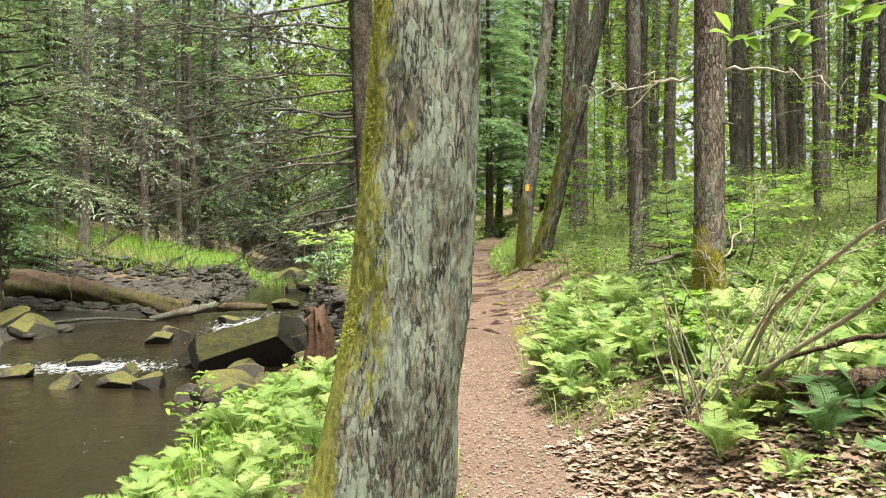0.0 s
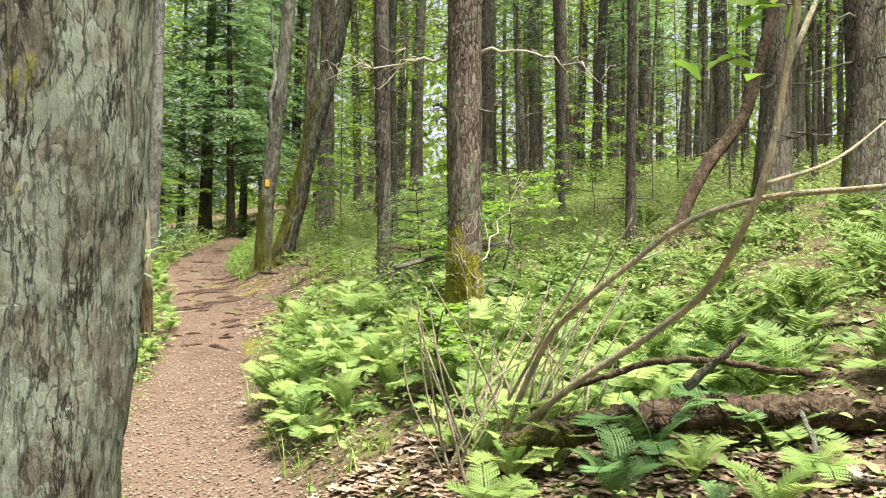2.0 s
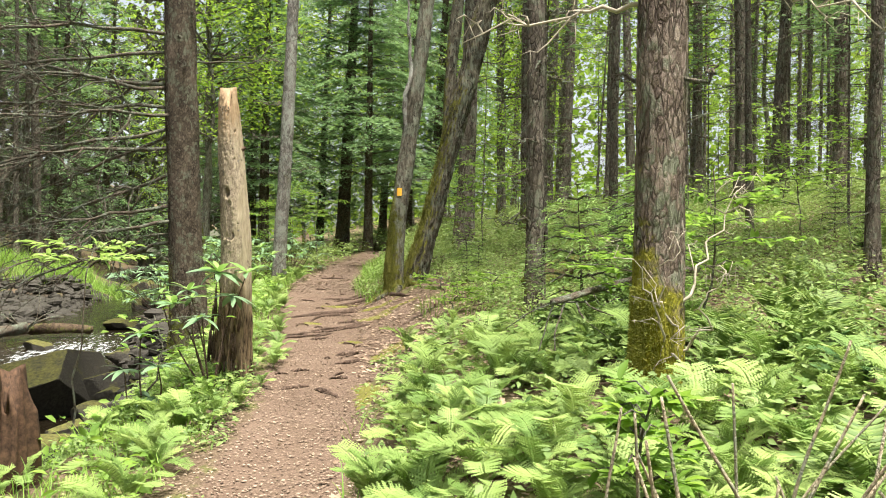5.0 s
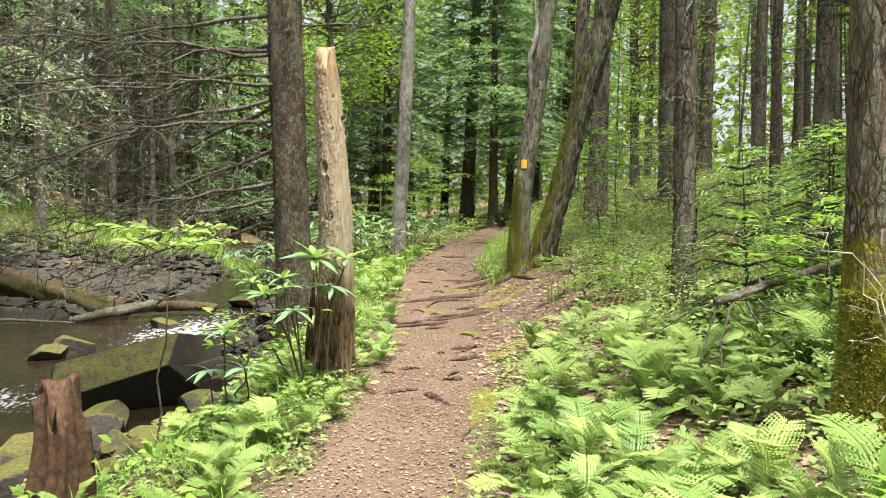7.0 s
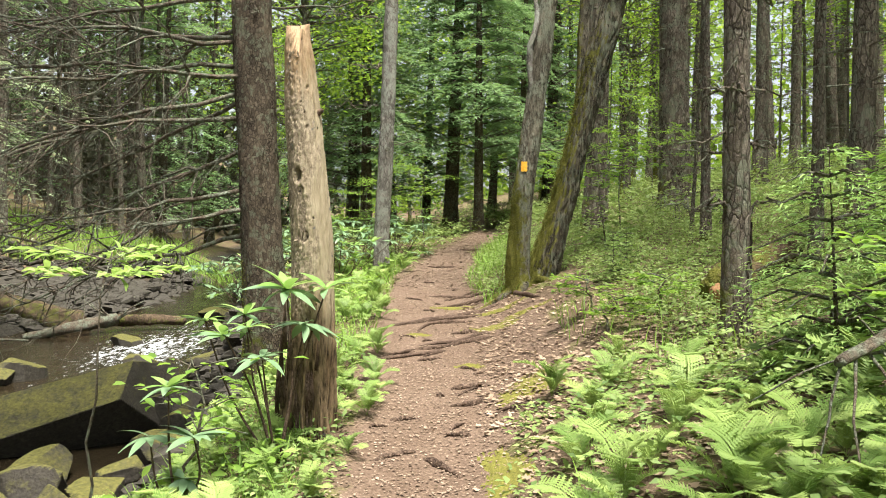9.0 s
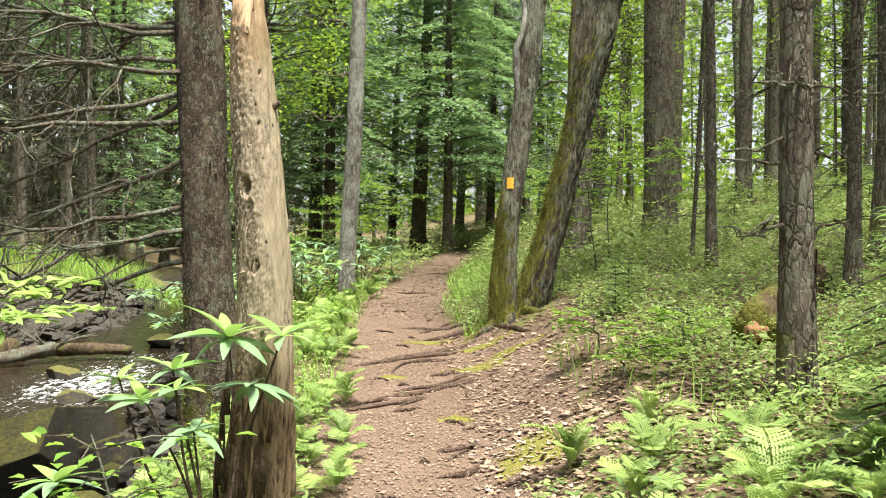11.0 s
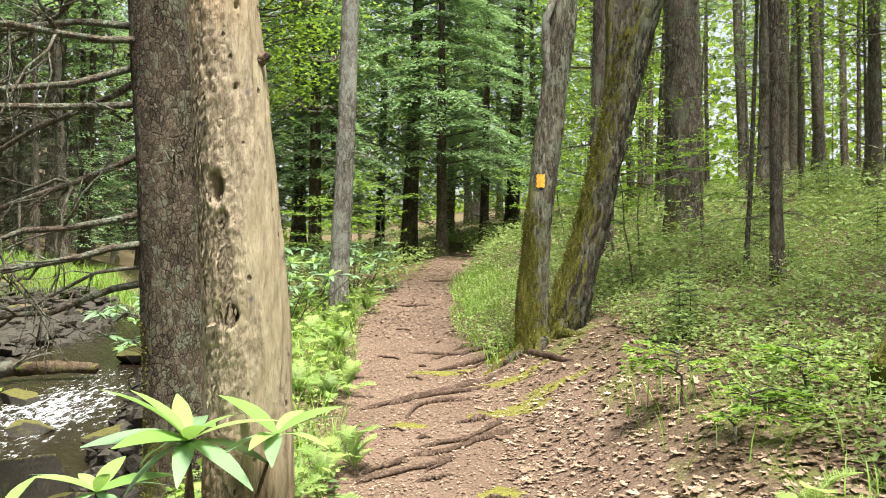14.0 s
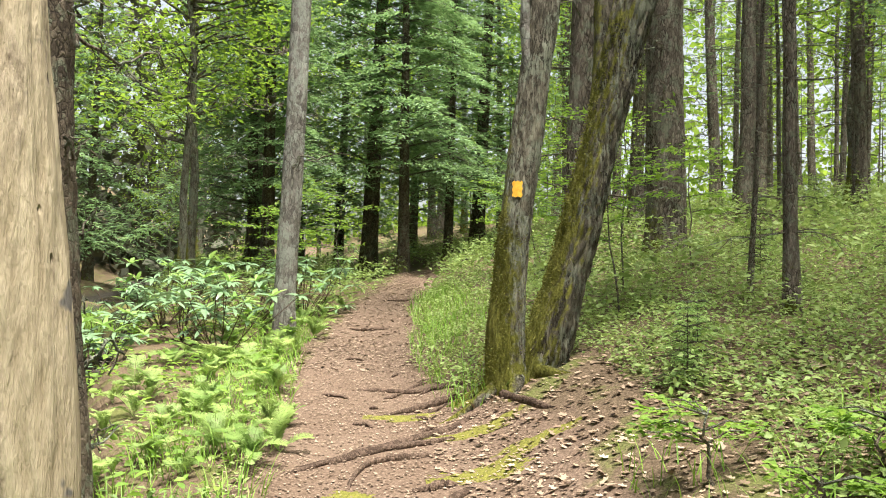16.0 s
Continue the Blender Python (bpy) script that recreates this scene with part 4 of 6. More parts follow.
for x, y, s in ((-2.6, 25.5, 0.8), (-3.2, 29, 0.9), (-6.0, 48, 1.1), (-1.0, 46, 1.1), (1.0, 52, 1.2), (6, 52, 1.1), (10, 48, 1.1), (14, 55, 1.2), (20, 50, 1.1), (26, 44, 1.0), (30, 56, 1.2), (5.8, 30, 0.8), (8, 36, 0.9), (11, 27, 0.8), (17, 34, 1.0), (16, 20, 0.8), (24, 28, 0.9), (-9, 56, 1.2), (-15, 58, 1.2), (-25, 50, 1.1)):
    plant(BROADS, x, y, rng, (s, s))
# trees behind the walk
for k in range(16):
    a = rng.uniform(3.4, 6.0)
    x, y = 11 * math.cos(a) * rng.uniform(0.8, 1.8), -2 + 9 * math.sin(a) * rng.uniform(0.8, 1.8)
    if free(x, y, 2) and not -9 < x < -2.8:
        plant(PINES + BROADS, x, y, rng)


def far_woods():
    """The closed wall of leaves that ends every view."""
    r = np.random.RandomState(77)
    n = 150000
    a = r.uniform(0, 2 * np.pi, n)
    lobe = 1 + 0.12 * np.sin(a * 9) + 0.08 * np.sin(a * 23 + 1)
    d = (54 + 26 * r.rand(n)) * lobe
    x, y = d * np.cos(a), 18 + d * np.sin(a)
    clump = waves(a * 40, np.floor(d / 4), 3.0, 5)
    z = height(x, y) + r.rand(n) ** 1.2 * (19 + 9 * clump)
    pos = np.stack([x, y, z], -1)
    slope = (a > 1.7) & (a < 4.4)
    s = r.uniform(0.3, 0.75, n) * np.where(slope, 1.5, 1.0)
    for ok, mat, name, label in ((~slope, M_CANOPY, "far_trees", "distant green wall of forest leaves"), (slope, M_FAR_DARK, "far_conifers", "distant dull conifers on the far slope")):
        k = int(ok.sum())
        g = leaves(Geo(), DIAMOND, pos[ok], r.normal(0, 1, (k, 3)), r.normal(0, 1, (k, 3)), s[ok], s[ok] * r.uniform(0.6, 1.0, k))
        tagged(part(name, g, mat), label, "trees", kind="stuff")


far_woods()


# ---- undergrowth ----
TOOTH = (np.array([[0, 0.5, 0], [0, -0.5, 0], [1, 0, 0.05]], float), np.array([[0, 1, 2]]))


def frond(rng, length, bend, pairs=19, sub=6, width=0.27):
    """One arching fern frond: a stalk with paired, toothed leaflets."""
    g = Geo()
    ns = 7 if sub else 4
    q = np.linspace(0, 1, ns)
    line = np.stack([length * (q - 0.18 * bend * q**2), 0 * q, length * (bend * (0.75 * q - 0.75 * q**2) + 0.35 * (1 - bend) * q)], -1)
    g.add(*tube(line, np.linspace(0.004, 0.001, ns) * (length / 0.6), 3, None, False))
    pos, al, nr, le, wi = [], [], [], [], []
    for k in range(pairs):
        u = 0.2 + 0.8 * k / (pairs - 1)
        c = np.array([np.interp(u, q, line[:, i]) for i in range(3)])
        c2 = np.array([np.interp(min(1, u + 0.03), q, line[:, i]) for i in range(3)])
        t = unit(c2 - c) if u < 0.98 else unit(line[-1] - line[-2])
        up = unit(np.cross(t, [0, 1.0, 0])) * -1
        reach = length * width * math.sin(math.pi * (0.16 + 0.84 * (1 - u)) ** 0.8) * 0.8 + 0.008
        for s in (-1, 1):
            d = unit(np.array([0, s, 0]) + t * 0.35 - up * 0.12 + rng.normal(0, 0.05, 3))
            pos.append(c)
            al.append(d)
            nr.append(up)
            le.append(reach)
            wi.append(max(0.007, length * 0.015) if sub else length * 0.036)
            for j in range(sub):
                f = (j + 0.5) / sub
                for e in (-1, 1):
                    pos.append(c + d * reach * f)
                    al.append(d * 0.55 + e * t + rng.normal(0, 0.06, 3))
                    nr.append(up)
                    le.append(max(0.008, length * 0.046 * (1 - 0.7 * f)))
                    wi.append(max(0.006, reach / sub * 0.66))
    pos, al, nr, le, wi = (np.array(k) for k in (pos, al, nr, le, wi))
    main = np.arange(len(pos)) % (1 + 2 * sub) == 0
    leaves(g, DIAMOND, pos[main], al[main], nr[main], le[main], wi[main])
    if sub:
        leaves(g, TOOTH, pos[~main], al[~main], nr[~main], le[~main] * 1.15, wi[~main])
    return g


FROND_MESHES = {}


def fern(rng, mat, key, m, label, count=7, group="ferns along the path"):
    """A fern plant: fronds that arch out from one crown, each its own part."""
    if (key, mat.name) not in FROND_MESHES:
        made = []
        for k in range(4):
            me = frond(rng, (0.5, 0.6, 0.42, 0.66)[k], (0.75, 0.9, 0.6, 1.0)[k]).mesh("frond")
            me.materials.append(mat)
            made.append(me)
        FROND_MESHES[(key, mat.name)] = made
    t = thing("fern", label, "fern", m, group)
    for k in range(count):
        ob = part("frond", FROND_MESHES[(key, mat.name)][rng.randint(4)], mat, t)
        ob.matrix_basis = pose(0, 0, 0.02, rng.uniform(-18, 18), rng.uniform(-66, -16), k * 360 / count + rng.uniform(-20, 20)) @ Matrix.Scale(rng.uniform(0.75, 1.15), 4)
    return t


def fern_spots(rng, n, xr, yr, gap, keep=None):
    out = []
    for _ in range(n * 12):
        if len(out) >= n:
            break
        y = rng.uniform(*yr)
        x = lerp(PATH_X, y) + rng.uniform(*xr)
        if all((x - a) ** 2 + (y - b) ** 2 > gap * gap for a, b in out) and all((x - a) ** 2 + (y - b) ** 2 > 0.3 for a, b in placed[:9]) and (keep is None or keep(x, y)):
            out.append((x, y))
    return out


rng = np.random.RandomState(5)
FERNS = []
FERNS += [(p, 0.56, "bright green lacy fern among low herbs on the bank") for p in fern_spots(rng, 140, (0.55, 2.9), (4.6, 9.2), 0.18, lambda x, y: not (y < 6.2 and x < 1.55) and not (y > 7.9 and waves(x, y, 0.9, 67) < 0))]
FERNS += [(p, 0.58, "bright green fern on the creek bank") for p in fern_spots(rng, 52, (-2.5, -0.7), (4.4, 10.2), 0.22, lambda x, y: y < 8.9 or x > -0.85)]
FERNS += [(p, 0.48, "bright green fern beside the worn path") for p in fern_spots(rng, 82, (-2.1, -0.55), (12.2, 23), 0.2)]
FERNS += [(p, 0.55, "small green fern among fallen leaves") for p in fern_spots(rng, 30, (0.75, 2.9), (8.6, 11.8), 0.33)]
FERNS += [(p, 0.4, "small green fern at the foot of the snag") for p in fern_spots(rng, 34, (-1.5, -0.42), (9.4, 12.6), 0.2, lambda x, y: (x + 0.31) ** 2 + (y - 11.17) ** 2 > 0.06)]
FERNS += [(p, 0.5, "small fern in leaf litter") for p in fern_spots(rng, 16, (0.9, 2.4), (2.8, 5.2), 0.35)]
for (x, y), s, lab in FERNS:
    fern(rng, M_FERN, "a", at_ground(x, y, rng.uniform(0, 360), s * rng.uniform(0.75, 1.2)), lab, rng.randint(7, 10))
for x, y, s in ((1.85, 4.15, 0.66), (2.15, 4.4, 0.72), (2.5, 4.4, 0.66), (2.0, 3.7, 0.5), (2.75, 4.9, 0.7), (3.1, 7.0, 0.65), (3.4, 7.6, 0.65)):
    fern(rng, M_FERN_DARK, "d", at_ground(x, y, rng.uniform(0, 360), s), "dark green wood fern beside a rotten log", 7, "wood ferns")


def fern_field(n, xr, yr, size, name, label, seed):
    """Ferns further off, in one mesh."""
    r = np.random.RandomState(seed)
    base = frond(r, 0.6, 0.85, 20, 0, 0.3)
    v0 = np.concatenate(base.v)
    fs = [f for f in base.f]
    g = Geo()
    for _ in range(n):
        x, y = r.uniform(*xr), r.uniform(*yr)
        if x - lerp(PATH_X, y) < 1.4 or (y > 8.6 and r.rand() < 0.65) or waves(x, y, 1.1, 66) < -0.12:
            continue
        z = ground_z(x, y)
        s = size * r.uniform(0.7, 1.2)
        for k in range(6):
            m = np.array(pose(x, y, z, r.uniform(-18, 18), r.uniform(-66, -14), k * 60 + r.uniform(-20, 20)) @ Matrix.Scale(s, 4))
            g.add(v0 @ m[:3, :3].T + m[:3, 3], *fs)
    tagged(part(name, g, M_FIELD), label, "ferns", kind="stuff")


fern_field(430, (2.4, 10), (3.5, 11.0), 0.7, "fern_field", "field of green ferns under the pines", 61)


def herb_layer(name, n, xr, yr, tall, leaf, mat, label, seed, shape=OVAL, keep=None, clump=1.2, thresh=-0.1):
    """Low leafy plants in drifts."""
    r = np.random.RandomState(seed)
    x, y = r.uniform(*xr, n), r.uniform(*yr, n)
    d = x - lerp(PATH_X, y)
    ok = (np.abs(d) > lerp(PATH_W, y) + 0.12 + 0.25 * waves(x, y, 0.9, seed)) & (waves(x, y, clump, seed + 1) + r.normal(0, 0.12, n) > thresh)
    z = height(x, y)
    ok &= (z > lerp(WATER_Z, y) + 0.3)
    if keep is not None:
        ok &= keep(x, y)
    x, y, z = x[ok], y[ok], z[ok]
    n = len(x)
    h = tall * r.rand(n) * (0.7 + 0.6 * waves(x, y, clump * 0.8, seed + 2))
    pos = np.stack([x, y, z + np.maximum(h, 0.01)], -1)
    al = r.normal(0, 1, (n, 3)) * np.array([1, 1, 0.3])
    s = leaf * r.uniform(0.55, 1.35, n)
    g = leaves(Geo(), shape, pos, al, np.array([0, 0, 1.0]) + r.normal(0, 0.35, (n, 3)), s, s * r.uniform(0.4, 0.65, n))
    tagged(part(name, g, mat), label, "plants", kind="stuff")


def beside_litter(x, y):
    return ~((y > 11.3) & (y < 16.2) & (x - lerp(PATH_X, y) > 0) & (x - lerp(PATH_X, y) < 1.7)) & ~((y < 5.6) & (x > 0) & (x - lerp(PATH_X, y) < 1.0))


herb_layer("low_herbs", 36000, (-3.0, 4.6), (2.2, 18), 0.16, 0.045, M_HERB, "low green herbs and seedlings", 31, keep=beside_litter)
herb_layer("low_herbs", 84000, (0.8, 9), (10.5, 24), 0.22, 0.05, M_HERB, "low green plants under the pines", 36, DIAMOND, keep=beside_litter, thresh=-0.25)
herb_layer("fern_bank_herbs", 8000, (0.8, 5), (4.8, 11), 0.42, 0.05, M_HERB_DEEP, "fine green plants among the ferns", 38, DIAMOND, keep=beside_litter, thresh=-0.2)
herb_layer("undergrowth", 120000, (2.5, 26), (6, 46), 0.75, 0.095, M_HERB, "knee-high green undergrowth between the pines", 41, DIAMOND, clump=3.0, thresh=-0.22, keep=lambda x, y: (y > 17) | (x > 8))
herb_layer("mid_herbs", 56000, (2.2, 9), (5, 18), 0.42, 0.045, M_HERB, "low green plants between the nearer pines", 43, DIAMOND, clump=1.6, thresh=-0.15, keep=beside_litter)
herb_layer("undergrowth", 30000, (-7, 3), (23, 50), 0.6, 0.1, M_HERB, "green undergrowth at the far end of the path", 46, DIAMOND, clump=2.0, thresh=-0.3)
herb_layer("bank_plants", 9000, (-3.4, -0.3), (4, 24), 0.35, 0.08, M_BROAD, "leafy plants on the creek bank", 51, thresh=-0.05, keep=lambda x, y: (x > -1.15) | (y < 8.8) | (y > 17.5))


herb_layer("bank_herbs", 9000, (-2.0, 0.0), (8.8, 14.5), 0.2, 0.045, M_HERB_DEEP, "low green herbs on the bank below the snag", 58, thresh=-0.35, clump=0.8)


def grass(name, n, spots, label, seed, tall=0.3):
    """Grass blades: bent, tapering strips."""
    r = np.random.RandomState(seed)
    g = Geo()
    w = np.array([s[4] * s[2] * s[3] for s in spots])
    pick = r.choice(len(spots), n, p=w / w.sum())
    sp = np.array(spots)[pick]
    x = sp[:, 0] + r.uniform(-1, 1, n) * sp[:, 2]
    y = sp[:, 1] + r.uniform(-1, 1, n) * sp[:, 3]
    ok = (waves(x, y, 0.7, seed) > -0.25) & (np.abs(x - lerp(PATH_X, y)) > lerp(PATH_W, y) - 0.02)
    x, y = x[ok], y[ok]
    n = len(x)
    a = r.uniform(0, 6.28, n)
    al = np.stack([np.cos(a) * 0.55, np.sin(a) * 0.55, r.uniform(0.5, 1.3, n)], -1)
    nr = np.stack([-np.cos(a), -np.sin(a), np.full(n, 0.6)], -1)
    blade = (np.array([[0, 0.5, 0], [0, -0.5, 0], [0.5, -0.42, 0.06], [0.5, 0.42, 0.06], [0.82, -0.25, 0.0], [0.82, 0.25, 0.0], [1.05, 0, -0.16]], float), np.array([[0, 1, 2], [0, 2, 3], [3, 2, 4], [3, 4, 5], [5, 4, 6]]))
    leaves(g, blade, np.stack([x, y, height(x, y) - 0.01], -1), al, nr, tall * r.uniform(0.5, 1.3, n), r.uniform(0.006, 0.011, n) * (tall / 0.3) ** 0.5)
    tagged(part(name, g, M_GRASS), label, "grass", kind="stuff")


# (x, y, half width, half length, weight)
grass("grass_tufts", 11000, [(-1.9, 5.4, 0.9, 1.6, 1.6), (-1.3, 6.8, 1.0, 1.8, 0.9), (1.0, 7.5, 0.3, 2, 0.3), (-0.6, 18, 0.5, 5, 0.9), (1.25, 18, 0.25, 2.0, 0.8), (1.6, 21.5, 0.4, 3, 1.2), (0.0, 4.6, 0.2, 0.5, 1.2), (-0.9, 10.4, 0.7, 1.4, 0.7), (2.6, 12.5, 0.9, 1.5, 0.4)], "green grass tufts beside the path", 71, 0.22)
grass("grass_bank", 9000, [(-12.5, 38.5, 6.5, 3.2, 1.0), (-13.5, 19, 1.5, 3.5, 0.5)], "bright green grass on the far creek bank", 72, 0.75)


def litter(name, n, xr, yr, size, keep, label, seed, shape=LOBED, mat=None):
    r = np.random.RandomState(seed)
    x, y = r.uniform(*xr, n), r.uniform(*yr, n)
    ok = keep(x, y, x - lerp(PATH_X, y), r.rand(n))
    x, y = x[ok], y[ok]
    n = len(x)
    pos = np.stack([x, y, height(x, y) + r.uniform(0.003, 0.016, n)], -1)
    s = size * r.uniform(0.5, 1.3, n)
    g = leaves(Geo(), shape, pos, r.normal(0, 1, (n, 3)) * np.array([1, 1, 0.1]), np.array([0, 0, 1.0]) + r.normal(0, 0.17, (n, 3)), s, s * r.uniform(0.5, 0.9, n))
    tagged(part(name, g, mat or M_LITTER), label, "leaf litter", kind="stuff")


litter("fallen_leaves", 5200, (1.0, 4.4), (6.5, 12.5), 0.065, lambda x, y, d, q: d > 0.6, "dry tan leaves between the ferns", 90)
litter("fallen_leaves", 9000, (-3, 5), (2, 19), 0.062, lambda x, y, d, q: (d > lerp(PATH_W, y) - 0.1) & (q < 0.5), "dry tan oak leaves on the forest floor", 81)
litter("fallen_leaves", 3800, (0.8, 3.4), (11, 16.5), 0.056, lambda x, y, d, q: d > 0.35, "dry tan leaves beside the path", 82)
litter("leaf_chips", 14000, (-0.5, 3.2), (18, 34), 0.05, lambda x, y, d, q: np.abs(d) < lerp(PATH_W, y) + 0.2, "leaf and bark chips where the path runs on", 89, DIAMOND, M_CHIP)
litter("leaf_chips", 44000, (-1, 2.2), (3, 20), 0.023, lambda x, y, d, q: np.abs(d) < lerp(PATH_W, y) + 0.3, "small leaf and bark chips on the path", 83, DIAMOND, M_CHIP)
litter("far_fallen_leaves", 7000, (3, 26), (5, 40), 0.16, lambda x, y, d, q: q < 0.35, "brown leaves under the pines", 84, DIAMOND)
litter("far_fallen_leaves", 5000, (-30, -9), (14, 55), 0.2, lambda x, y, d, q: (x < lerp(SHORE_L, y) - 3), "brown leaves on the far slope", 85, DIAMOND)
litter("fallen_leaves", 7500, (0.5, 3.4), (2.4, 5.6), 0.075, lambda x, y, d, q: (d > 0.3) & (q < (y - 2.4) / 1.4) & (q < (3.5 - x) / 0.9), "dry tan oak leaves below the bank", 86)
herb_layer("low_herbs", 9000, (-2.6, 8), (-7, 4.2), 0.2, 0.07, M_HERB, "low green herbs where the path begins", 55, DIAMOND, thresh=-0.1)
litter("fallen_leaves", 4500, (-3, 8), (-7, 3), 0.08, lambda x, y, d, q: np.abs(d) > 0.35, "dry tan leaves where the path begins", 87, DIAMOND)
litter("leaf_chips", 5000, (-1, 1.5), (-6, 4), 0.036, lambda x, y, d, q: np.abs(d) < 0.6, "bark and leaf chips where the path begins", 88, DIAMOND, M_CHIP)


def moss_tufts(tree, axis_line, r_at, a0, a1, z0, z1, n, size, seed, mat, label):
    """Cushions of moss: short upright sprigs in clumps on one side of a stem."""
    r = np.random.RandomState(seed)
    z = r.uniform(z0, z1, n)
    a = np.radians(r.normal((a0 + a1) / 2, (a1 - a0) / 4, n))
    ok = waves(a * 1.2, z, 0.45, seed) + r.normal(0, 0.15, n) > -0.22
    z, a = z[ok], a[ok]
    n = len(z)
    ax = np.asarray(axis_line, float)
    cx, cy = np.interp(z, ax[:, 2], ax[:, 0]), np.interp(z, ax[:, 2], ax[:, 1])
    rr = np.interp(z, [k[0] for k in r_at], [k[1] for k in r_at])
    out = np.stack([np.cos(a), np.sin(a), 0 * a], -1)
    pos = np.stack([cx, cy, z], -1) + out * (rr - 0.006)[:, None]
    leaves_geo = leaves(Geo(), DIAMOND, pos, out + r.normal(0, 0.5, (n, 3)) + np.array([0, 0, 0.3]), r.normal(0, 1, (n, 3)), size * r.uniform(0.5, 1.3, n), size * 0.5 * r.uniform(0.6, 1.2, n))
    tagged(part("moss", leaves_geo, mat, tree, label), kind="stuff")


M_MOSS_GOLD = leafy("golden_moss", (0.25, 0.255, 0.05), (0.47, 0.47, 0.11), 0.2, 0.8)
M_MOSS_GREEN = leafy("green_moss", (0.07, 0.08, 0.015), (0.2, 0.2, 0.04), 0.2, 0.8)
moss_tufts(maple, [(0.01, 0, 0), (0.06, 0, 0.25), (0.14, 0, 0.8), (0.21, 0, 1.4), (0.285, 0, 2.6), (0.33, 0.05, 4)], [(0, 0.4), (0.25, 0.335), (0.8, 0.3), (1.4, 0.278), (2.6, 0.258), (4, 0.245)], 166, 222, 0.05, 3.6, 30000, 0.013, 1, M_MOSS_GOLD, "thick yellow-green moss")
moss_tufts(pine, [(0, 0, 0), (0, 0, 2)], [(0, 0.185), (0.3, 0.154), (1, 0.138)], 160, 262, 0.0, 0.62, 9000, 0.018, 2, M_MOSS_GOLD, "yellow moss at the foot")
moss_tufts(twin, [(-0.07, 0, 0), (-0.03, 0, 1.05), (0.11, 0.04, 2.2)], [(0, 0.25), (0.3, 0.17), (1, 0.14), (2.2, 0.13)], 150, 300, 0.0, 1.3, 2600, 0.02, 3, M_MOSS_GREEN, "green moss")
moss_tufts(twin, [(0.2, 0.02, 0.1), (0.4, 0.035, 0.8), (0.68, 0.05, 1.9), (0.92, 0.08, 2.9)], [(0, 0.24), (0.8, 0.172), (2.9, 0.165)], 150, 260, 0.1, 2.9, 3600, 0.02, 4, M_MOSS_GREEN, "green moss")
moss_tufts(left_tree, [(0.02, 0, 0), (-0.06, 0, 1.5)], [(0, 0.26), (0.5, 0.21), (1.5, 0.2)], 150, 230, 0.0, 1.1, 1500, 0.02, 5, M_MOSS_GREEN, "green moss")


# ---- rocks, logs and roots ----
def rock_geo(seed, sx, sy, sz, cuts=11, nu=26, nv=15, rough=0.05, planes=()):
    """An angular stone: a ball cut by planes, with worn edges."""
    r = np.random.RandomState(seed)
    u = np.linspace(0, 2 * np.pi, nu, endpoint=False)
    w = np.linspace(-np.pi / 2, np.pi / 2, nv)
    uu, ww = np.meshgrid(u, w)
    d = np.stack([np.cos(ww) * np.cos(uu), np.cos(ww) * np.sin(uu), np.sin(ww)], -1)
    rad = np.full(d.shape[:2], 1.25)
    for n in sphere_dirs(cuts, r):
        c = d @ n
        rad = np.minimum(rad, np.where(c > 0.05, r.uniform(0.6, 0.95) / np.maximum(c, 0.05), 9))
    for n, h in planes:
        c = d @ unit(n)
        rad = np.minimum(rad, np.where(c > 0.02, h / np.maximum(c, 0.02), 9))
    if rough:
        ph = r.uniform(0, 6, 3)
        rad = rad * (1 + rough * (np.sin(d[..., 0] * 7 + ph[0]) * np.sin(d[..., 1] * 6 + ph[1]) + 0.5 * np.sin(d[..., 2] * 15 + ph[2]) * np.sin(d[..., 0] * 13)))
    v = d * rad[..., None] * np.array([sx, sy, sz])
    i, j = np.meshgrid(np.arange(nv - 1), np.arange(nu), indexing="ij")
    k = (j + 1) % nu
    q = np.stack([i * nu + j, i * nu + k, (i + 1) * nu + k, (i + 1) * nu + j], -1).reshape(-1, 4)
    return v.reshape(-1, 3), q


def rock(seed, x, y, z, sx, sy, sz, turn=0, tilt=(0, 0), label="mossy grey creek boulder", mat=None, group="creek boulders", planes=(), cuts=13, fine=64):
    g = Geo().add(*rock_geo(seed, sx, sy, sz, cuts, fine, fine * 5 // 8, 0.012, planes))
    ob = part("boulder", g, mat or M_ROCK, smooth=False)
    ob.matrix_basis = pose(x, y, z, tilt[0], tilt[1], turn)
    return tagged(ob, label, "rock", group)


rock(1, -3.42, 15.3, -0.1, 1.1, 0.7, 0.68, 24, (8, -16), "large flat-topped boulder with yellow-green moss beside the creek",
     planes=(((0.0, -0.45, 0.9), 0.5), ((0.1, 0.5, 0.85), 0.52), ((0, -1, -0.45), 0.55), ((1, -0.3, 0.1), 0.8), ((-1, 0, 0.2), 0.95), ((0, 0, -1), 0.75)), cuts=7, fine=200)
rock(2, -2.62, 15.75, -0.3, 0.5, 0.4, 0.4, 40, (0, 8), "dark angular boulder against the bank")
